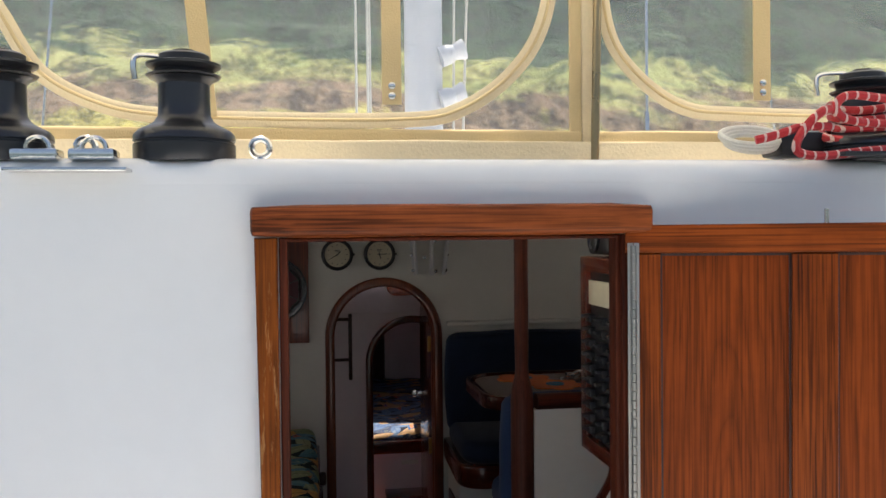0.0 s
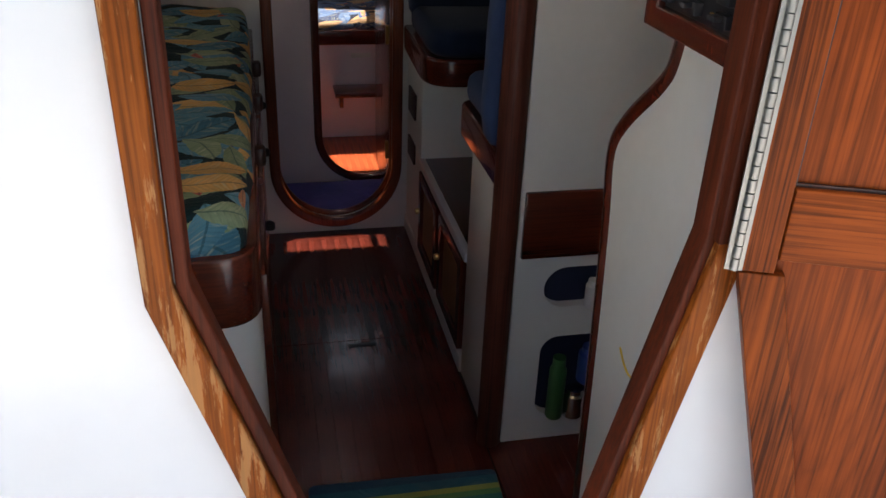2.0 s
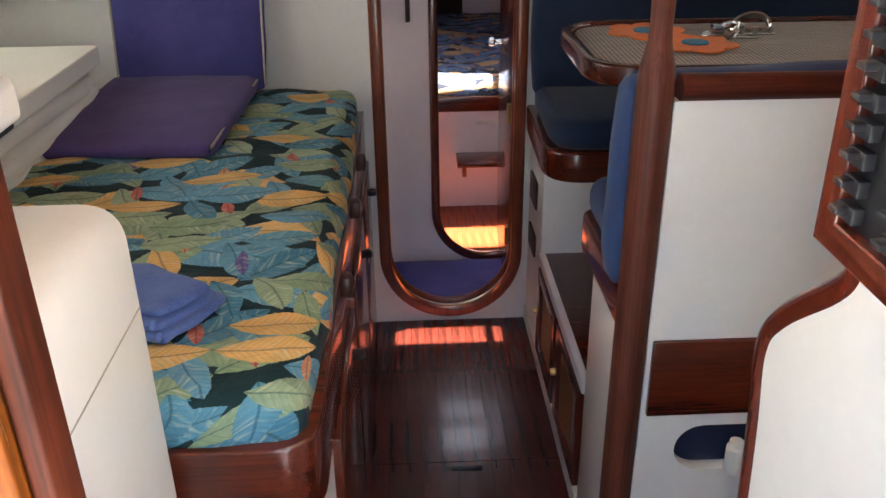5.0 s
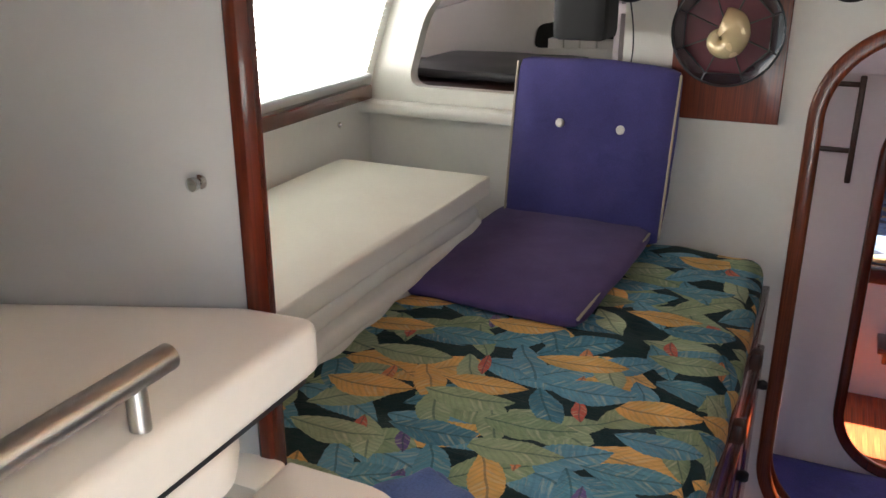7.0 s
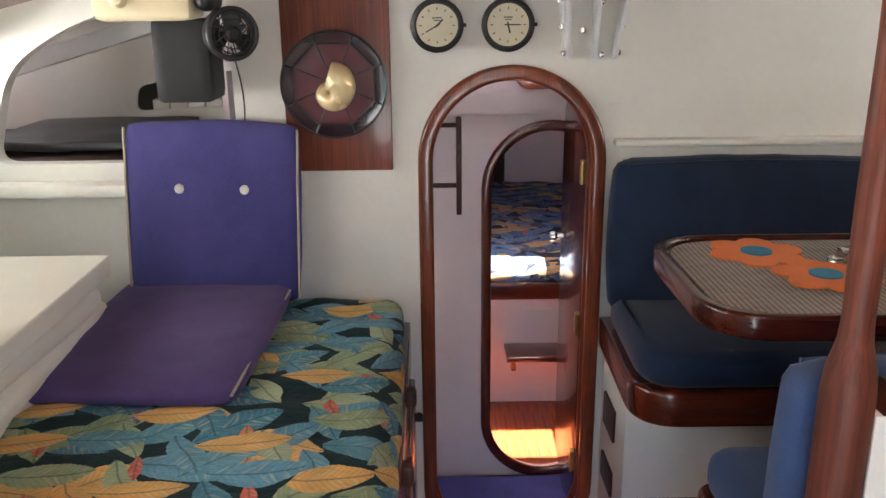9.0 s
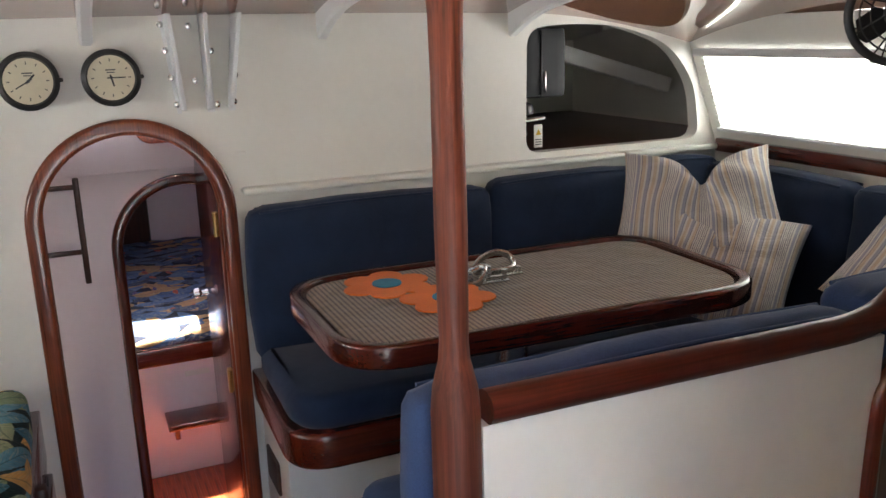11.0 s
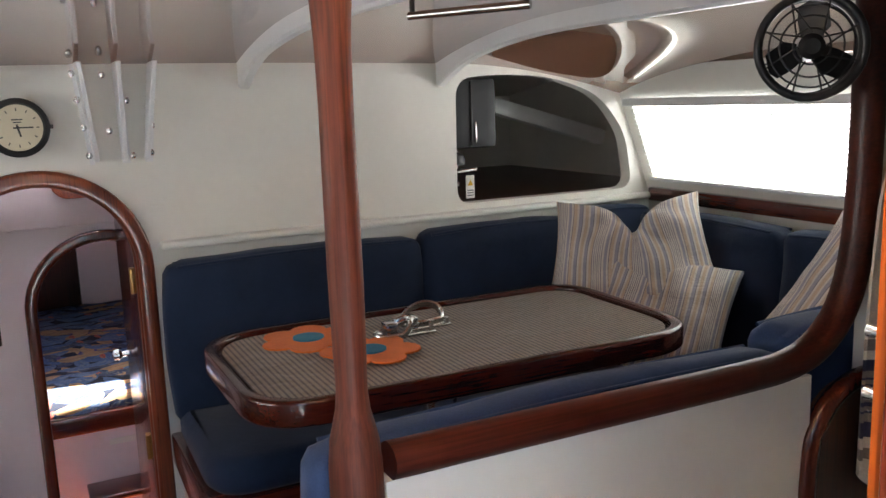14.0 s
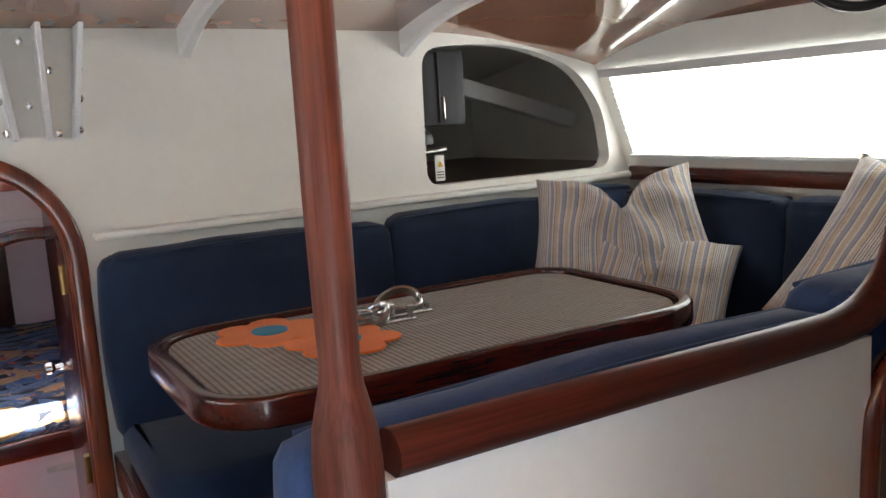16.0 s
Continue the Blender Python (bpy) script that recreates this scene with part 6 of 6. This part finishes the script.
ceil_f = plate("ceiling_forecabin", [[(-0.6, 4.552), (1.5, 4.552), (1.5, 6.95), (-0.6, 6.95)], [(HX0, 5.10), (HX1, 5.10), (HX1, 5.33), (HX0, 5.33)], [(HX0, 5.43), (HX1, 5.43), (HX1, 5.58), (HX0, 5.58)]], 0.03, at_z(1.56), LILAC)
tagged(ceil_f, "pale forward cabin ceiling with an open roof hatch", "ceiling", kind="structure")
fb = thing("forward_berth", (0.45, 6.0, 0), "forward double berth with peach front and mahogany rail", "berth")
mesh_object("front", solid(-0.6, 1.5, 5.12, 5.15, 0.0, 0.50, 0.003), LILAC, fb)
mesh_object("rail", solid(-0.6, 1.5, 5.10, 5.155, 0.50, 0.575, 0.008), MAHOGANY_X, fb)
mesh_object("platform", solid(-0.6, 1.5, 5.15, 6.95, 0.44, 0.48, 0.002), DARK_WOOD, fb)
step = mesh_object("step", joined([solid(0.40, 0.78, 4.96, 5.12, 0.265, 0.29, 0.005), solid(0.43, 0.45, 5.06, 5.12, 0.18, 0.265, 0.004), solid(0.72, 0.74, 5.06, 5.12, 0.18, 0.265, 0.004)]), MAHOGANY_X, fb)
mesh_object("notice", solid(0.50, 0.60, 5.118, 5.1205, 0.43, 0.455, 0.001), LABEL, fb)
tagged(mesh_object("forward_quilt", soft(-0.58, 1.48, 5.16, 6.93, 0.48, 0.63, 0.05, 30, 0.03, 0.025, 8, 5), DUVET_BLUE), "rumpled blue and gold leaf quilt on the forward berth", "quilt")
tagged(mesh_object("headboard", solid(0.0, 0.55, 6.85, 6.945, 0.6, 1.35, 0.02), DARK_WOOD), "dark timber headboard in the forward cabin", "headboard")

# ---------------------------------------------------------------- dodger, rig and deck gear
dodger = thing("dodger", (0.5, 2.0, 1.96), "tan canvas spray dodger with clear vinyl windows", "dodger")
DY = 2.02
for x0, x1 in ((-1.55, 0.585), (0.64, 2.65)):
    pane = mesh_object("window", solid(x0, x1, DY - 0.0015, DY + 0.0015, 2.025, 2.62, 0), VINYL, dodger, False)
    pane.visible_shadow = False


def tape(points, wide, mat, name, y, thick=0.006):
    """A flat band of cloth along a line of (x, z)."""
    p = bent([(x, 0, z) for x, z in points], 8)
    bm = bmesh.new()
    prev = None
    for i, q in enumerate(p):
        d = (p[min(i + 1, len(p) - 1)] - p[max(i - 1, 0)]).normalized()
        n = Vector((-d.z, 0, d.x)) * wide / 2
        cur = [bm.verts.new((q + n * s + Vector((0, y + o, 0)))) for s, o in ((1, 0), (0.4, -thick), (-0.4, -thick), (-1, 0))]
        if prev:
            ring(bm, prev, cur)
        prev = cur
    return mesh_object(name, bm, mat, dodger)


U1 = [(-0.66, 2.50), (-0.645, 2.32), (-0.615, 2.25), (-0.549, 2.145), (-0.442, 2.085), (-0.323, 2.060), (-0.086, 2.052), (0.20, 2.054), (0.325, 2.075), (0.445, 2.155), (0.525, 2.28), (0.56, 2.50)]
U2 = [(0.655, 2.50), (0.663, 2.33), (0.695, 2.22), (0.775, 2.135), (0.87, 2.085), (1.0, 2.075), (1.30, 2.07), (1.6, 2.07), (1.8, 2.14), (1.9, 2.40)]
for u in (U1, U2):
    tape(u, 0.034, ZIP, "zip_tape", DY - 0.004)
    tape([(x, z + 0.001) for x, z in u], 0.008, CANVAS, "zip_teeth", DY - 0.010, 0.003)
for x0, x1 in ((-1.55, 0.612), (0.65, 2.65)):
    mesh_object("hem", soft(x0, x1, DY - 0.012, DY + 0.006, 1.998, 2.034, 0.008, 12, 0, 0.002, x0, 8), CANVAS, dodger)
mesh_object("skirt", soft(-1.55, 2.65, 1.984, 1.992, 1.922, 2.006, 0.003, 20, 0, 0.003, 5, 8), ZIP, dodger)
mesh_object("centre_band", solid(0.585, 0.612, DY - 0.008, DY + 0.004, 1.99, 2.62, 0.003), CANVAS, dodger)
mesh_object("centre_zip", solid(0.612, 0.640, DY - 0.010, DY + 0.004, 1.98, 2.62, 0.003), ZIP, dodger)
mesh_object("pole", sweep([(0.632, 1.985, 1.94), (0.648, 1.985, 2.62)], 0.0095, 14), BRONZE, dodger)
for x0, x1, zb in ((-0.213, -0.262, 2.055), (0.178, 0.178, 2.085), (1.043, 1.043, 2.105)):
    bm = bmesh.new()
    v = [bm.verts.new(p) for p in ((x0 - 0.021, 1.995, zb), (x0 + 0.021, 1.995, zb), (x1 + 0.021, 2.0, 2.6), (x1 - 0.021, 2.0, 2.6))]
    f = bm.faces.new(v)
    e = bmesh.ops.extrude_face_region(bm, geom=[f])
    bmesh.ops.translate(bm, verts=[q for q in e["geom"] if isinstance(q, bmesh.types.BMVert)], vec=(0, 0.003, 0))
    mesh_object("strap", bm, CANVAS, dodger)
    mesh_object("snap", joined([moved(lathe([(0.008, 0), (0.008, 0.003), (0.004, 0.005)], (0, 0, 0), 16), Matrix.Translation((x0, 1.994, zb + o)) @ Matrix.Rotation(radians(90), 4, "X")) for o in (0.018, 0.04)]), STEEL, dodger)
mesh_object("roof", grid_sheet(16, 10, lambda u, v: (-1.6 + 4.3 * u, 1.22 + 0.81 * v, 2.62 + 0.10 * math.sin(math.pi * u) - 0.06 * v)), ROOF_CANVAS, dodger).modifiers.new("canvas_thickness", "SOLIDIFY").thickness = 0.004


def winch(x, y, turn, scale=1.0):
    t = thing("sheet_winch", (x, y, 1.926), "black two-speed sheet winch on the cabin top", "winch", "sheet winches")
    p = [(0.081, 0.0), (0.083, 0.003), (0.083, 0.030), (0.080, 0.032), (0.080, 0.034), (0.083, 0.036), (0.082, 0.046), (0.076, 0.053), (0.060, 0.061), (0.049, 0.068), (0.043, 0.078), (0.042, 0.10), (0.042, 0.130), (0.048, 0.137), (0.056, 0.1405)]
    mesh_object("drum", lathe([(r * scale, z * scale) for r, z in p], (x, y, 1.926), 40), ANODISED, t)
    q = [(0.058, 0.142), (0.061, 0.145), (0.050, 0.150), (0.048, 0.154), (0.060, 0.160), (0.061, 0.164), (0.05, 0.167)]
    mesh_object("jaw", lathe([(r * scale, z * scale) for r, z in q], (x, y, 1.926), 40), BLACK, t)
    mesh_object("cap", lathe([(r * scale, z * scale) for r, z in [(0.042, 0.167), (0.042, 0.178), (0.036, 0.182), (0.02, 0.183), (0.018, 0.188), (0.004, 0.188)]], (x, y, 1.926), 32), BLACK, t)
    m = Matrix.Translation((x, y, 1.926)) @ Matrix.Rotation(radians(turn), 4, "Z")
    mesh_object("line_guide", moved(sweep(bent([(0.03, 0, 0.173), (0.06, 0, 0.174), (0.078, 0, 0.170), (0.082, 0, 0.155), (0.080, 0, 0.132)], 6), 0.0065, 10, flat=0.6), m), STEEL, t)
    return t


winch(-0.205, 1.62, 205)
winch(-0.495, 1.62, 150, 0.98)
winch(1.035, 1.62, 160, 0.95)
hw = thing("deck_organiser", (-0.40, 1.60, 1.94), "stainless deck plate with two small line blocks", "deck fitting")
mesh_object("plate", solid(-0.455, -0.275, 1.502, 1.56, 1.905, 1.911, 0.002), STEEL, hw)
for x in (-0.42, -0.335):
    mesh_object("block", joined([solid(x - 0.035, x + 0.035, 1.535, 1.58, 1.925, 1.943, 0.005), sweep([(x + 0.018 * math.cos(a), 1.558, 1.944 + 0.018 * math.sin(a)) for a in [math.pi * k / 10 for k in range(11)]], 0.004, 8)]), STEEL, hw)
for x in (-0.42, -0.095):
    eye = thing("lashing_eye", (x, 1.9, 1.94), "round steel lashing eye at the foot of the dodger", "deck fitting", "lashing eyes")
    mesh_object("ring", moved(joined([sweep([(0.017 * math.cos(a), 0, 0.017 * math.sin(a)) for a in [2 * math.pi * k / 24 for k in range(24)]], 0.007, 8, True), lathe([(0.010, -0.028), (0.008, -0.018)], (0, 0, 0), 12)]), Matrix.Translation((x, 1.85, 1.975))), STEEL, eye)


def rope_coil():
    t = thing("rope_coil", (1.02, 1.70, 1.94), "red flecked sheet wound on the winch with loose loops", "rope")
    rnd = random.Random(5)
    pts = []
    for k in range(96):
        a = 2 * math.pi * k / 24
        pts.append((1.035 + (0.056 + 0.02 * (k < 30)) * math.cos(a), 1.62 + 0.056 * math.sin(a), 1.975 + 0.018 * k / 24 + 0.02 * math.sin(a + 0.4)))
    mesh_object("turns", sweep(pts, 0.008, 8), ROPE_RED, t)
    loops = [[(0.955, 1.560, 2.006), (0.905, 1.530, 2.016), (0.865, 1.530, 1.986), (0.845, 1.530, 1.946), (0.885, 1.530, 1.934), (0.965, 1.520, 1.941), (1.065, 1.530, 1.951), (1.165, 1.550, 1.976)],
             [(1.125, 1.570, 2.046), (1.025, 1.530, 2.036), (0.945, 1.530, 2.041), (0.920, 1.530, 2.016), (0.955, 1.530, 1.996), (1.045, 1.530, 1.991), (1.145, 1.560, 1.996)],
             [(0.920, 1.540, 1.986), (0.865, 1.540, 1.986), (0.815, 1.550, 1.971), (0.785, 1.560, 1.964)]]
    for l in loops:
        mesh_object("loop", sweep(bent(l, 8), 0.008, 8), ROPE_RED, t)
    white = [[(0.82 + 0.05 * math.cos(a) * (1 + 0.1 * k), 1.64 + 0.02 * math.sin(a), 1.968 + 0.018 * math.sin(a) + 0.006 * k) for a in [2 * math.pi * j / 20 for j in range(20)]] for k in range(3)]
    mesh_object("white_tail", joined([sweep(l, 0.006, 8, True) for l in white]), ROPE_WHITE, t)
    mesh_object("cleat", joined([soft(0.87, 0.97, 1.62, 1.70, 1.94, 1.99, 0.012, 4), solid(0.92, 1.10, 1.50, 1.58, 1.932, 1.94, 0.002)]), BLACK, t)
    return t


rope_coil()
rig = thing("mast", (0.53, 4.15, 2.0), "white alloy mast with halyards and fittings", "mast")
mesh_object("spar", lathe([(0.09, 0), (0.09, 9.0)], (0.53, 4.15, 2.0), 28), ALLOY, rig)
mesh_object("halyard", joined([sweep([(x, 4.1, 2.0), (x2, 4.1, 9.0)], 0.006, 8) for x, x2 in ((0.21, 0.21), (0.262, 0.27), (0.275, 0.255), (0.66, 0.75), (0.70, 0.95))]), ROPE_WHITE, rig)
mesh_object("mast_winch", joined([moved(lathe([(0.05, 0), (0.045, 0.05), (0.035, 0.07), (0.05, 0.12), (0.02, 0.125)], (0, 0, 0), 20), Matrix.Translation((0.60, 4.08, z)) @ Matrix.Rotation(radians(70), 4, "Y")) for z in (2.42, 2.62)]), ALLOY, rig)
mesh_object("shroud", joined([sweep([(1.62, 4.1, 2.0), (1.62, 4.1, 9.0)], 0.007, 8), sweep([(2.45, 4.3, 2.0), (1.9, 4.3, 6.0)], 0.006, 8), sweep([(-1.25, 4.3, 2.0), (-0.9, 4.3, 6.0)], 0.006, 8)]), STEEL, rig)
mesh_object("turnbuckle", joined([solid(1.61, 1.63, 4.09, 4.11, 2.05, 2.38, 0.004)]), STEEL, rig)

# ---------------------------------------------------------------- floor pieces, last
def plank_floor(name, parent, x0, x1, y0, y1, wide, mat):
    n = max(1, round((x1 - x0) / wide))
    w = (x1 - x0) / n
    first = None
    for k in range(n):
        if first is None:
            first = mesh_object("plank", solid(-w / 2 + 0.0002, w / 2 - 0.0002, y0, y1, -0.012, 0.0, 0.0003, 1), mat, parent, False)
            o = first
        else:
            o = new("plank", first.data)
            o.parent, o.matrix_parent_inverse = parent, parent.matrix_basis.inverted()
        o.matrix_basis = Matrix.Translation((x0 + w * (k + 0.5), 0.0, 0.0))


sole = thing("floor_cabin", (0.3, 2.8, 0), "glossy varnished mahogany cabin sole in narrow planks", "floor", kind="structure")
plank_floor("cabin", sole, -0.02, 0.60, 1.59, 3.16, 0.052, SOLE)
plank_floor("cabin_forward", sole, -0.02, 0.60, 3.164, 4.0, 0.052, SOLE)
plank_floor("nav", sole, 0.603, 1.9, 1.59, 2.63, 0.052, SOLE)
mesh_object("lifting_ring", solid(0.27, 0.36, 3.12, 3.14, 0.0, 0.003, 0.001), BLACK, sole)
fsole = thing("floor_forecabin", (0.45, 4.8, 0), "striped timber sole in the forward cabin, sunlight put into its colour", "floor", kind="structure")
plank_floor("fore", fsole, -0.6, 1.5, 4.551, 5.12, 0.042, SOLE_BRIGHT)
plank_floor("passage", fsole, -0.4, 1.05, 4.05, 4.51, 0.052, SOLE)
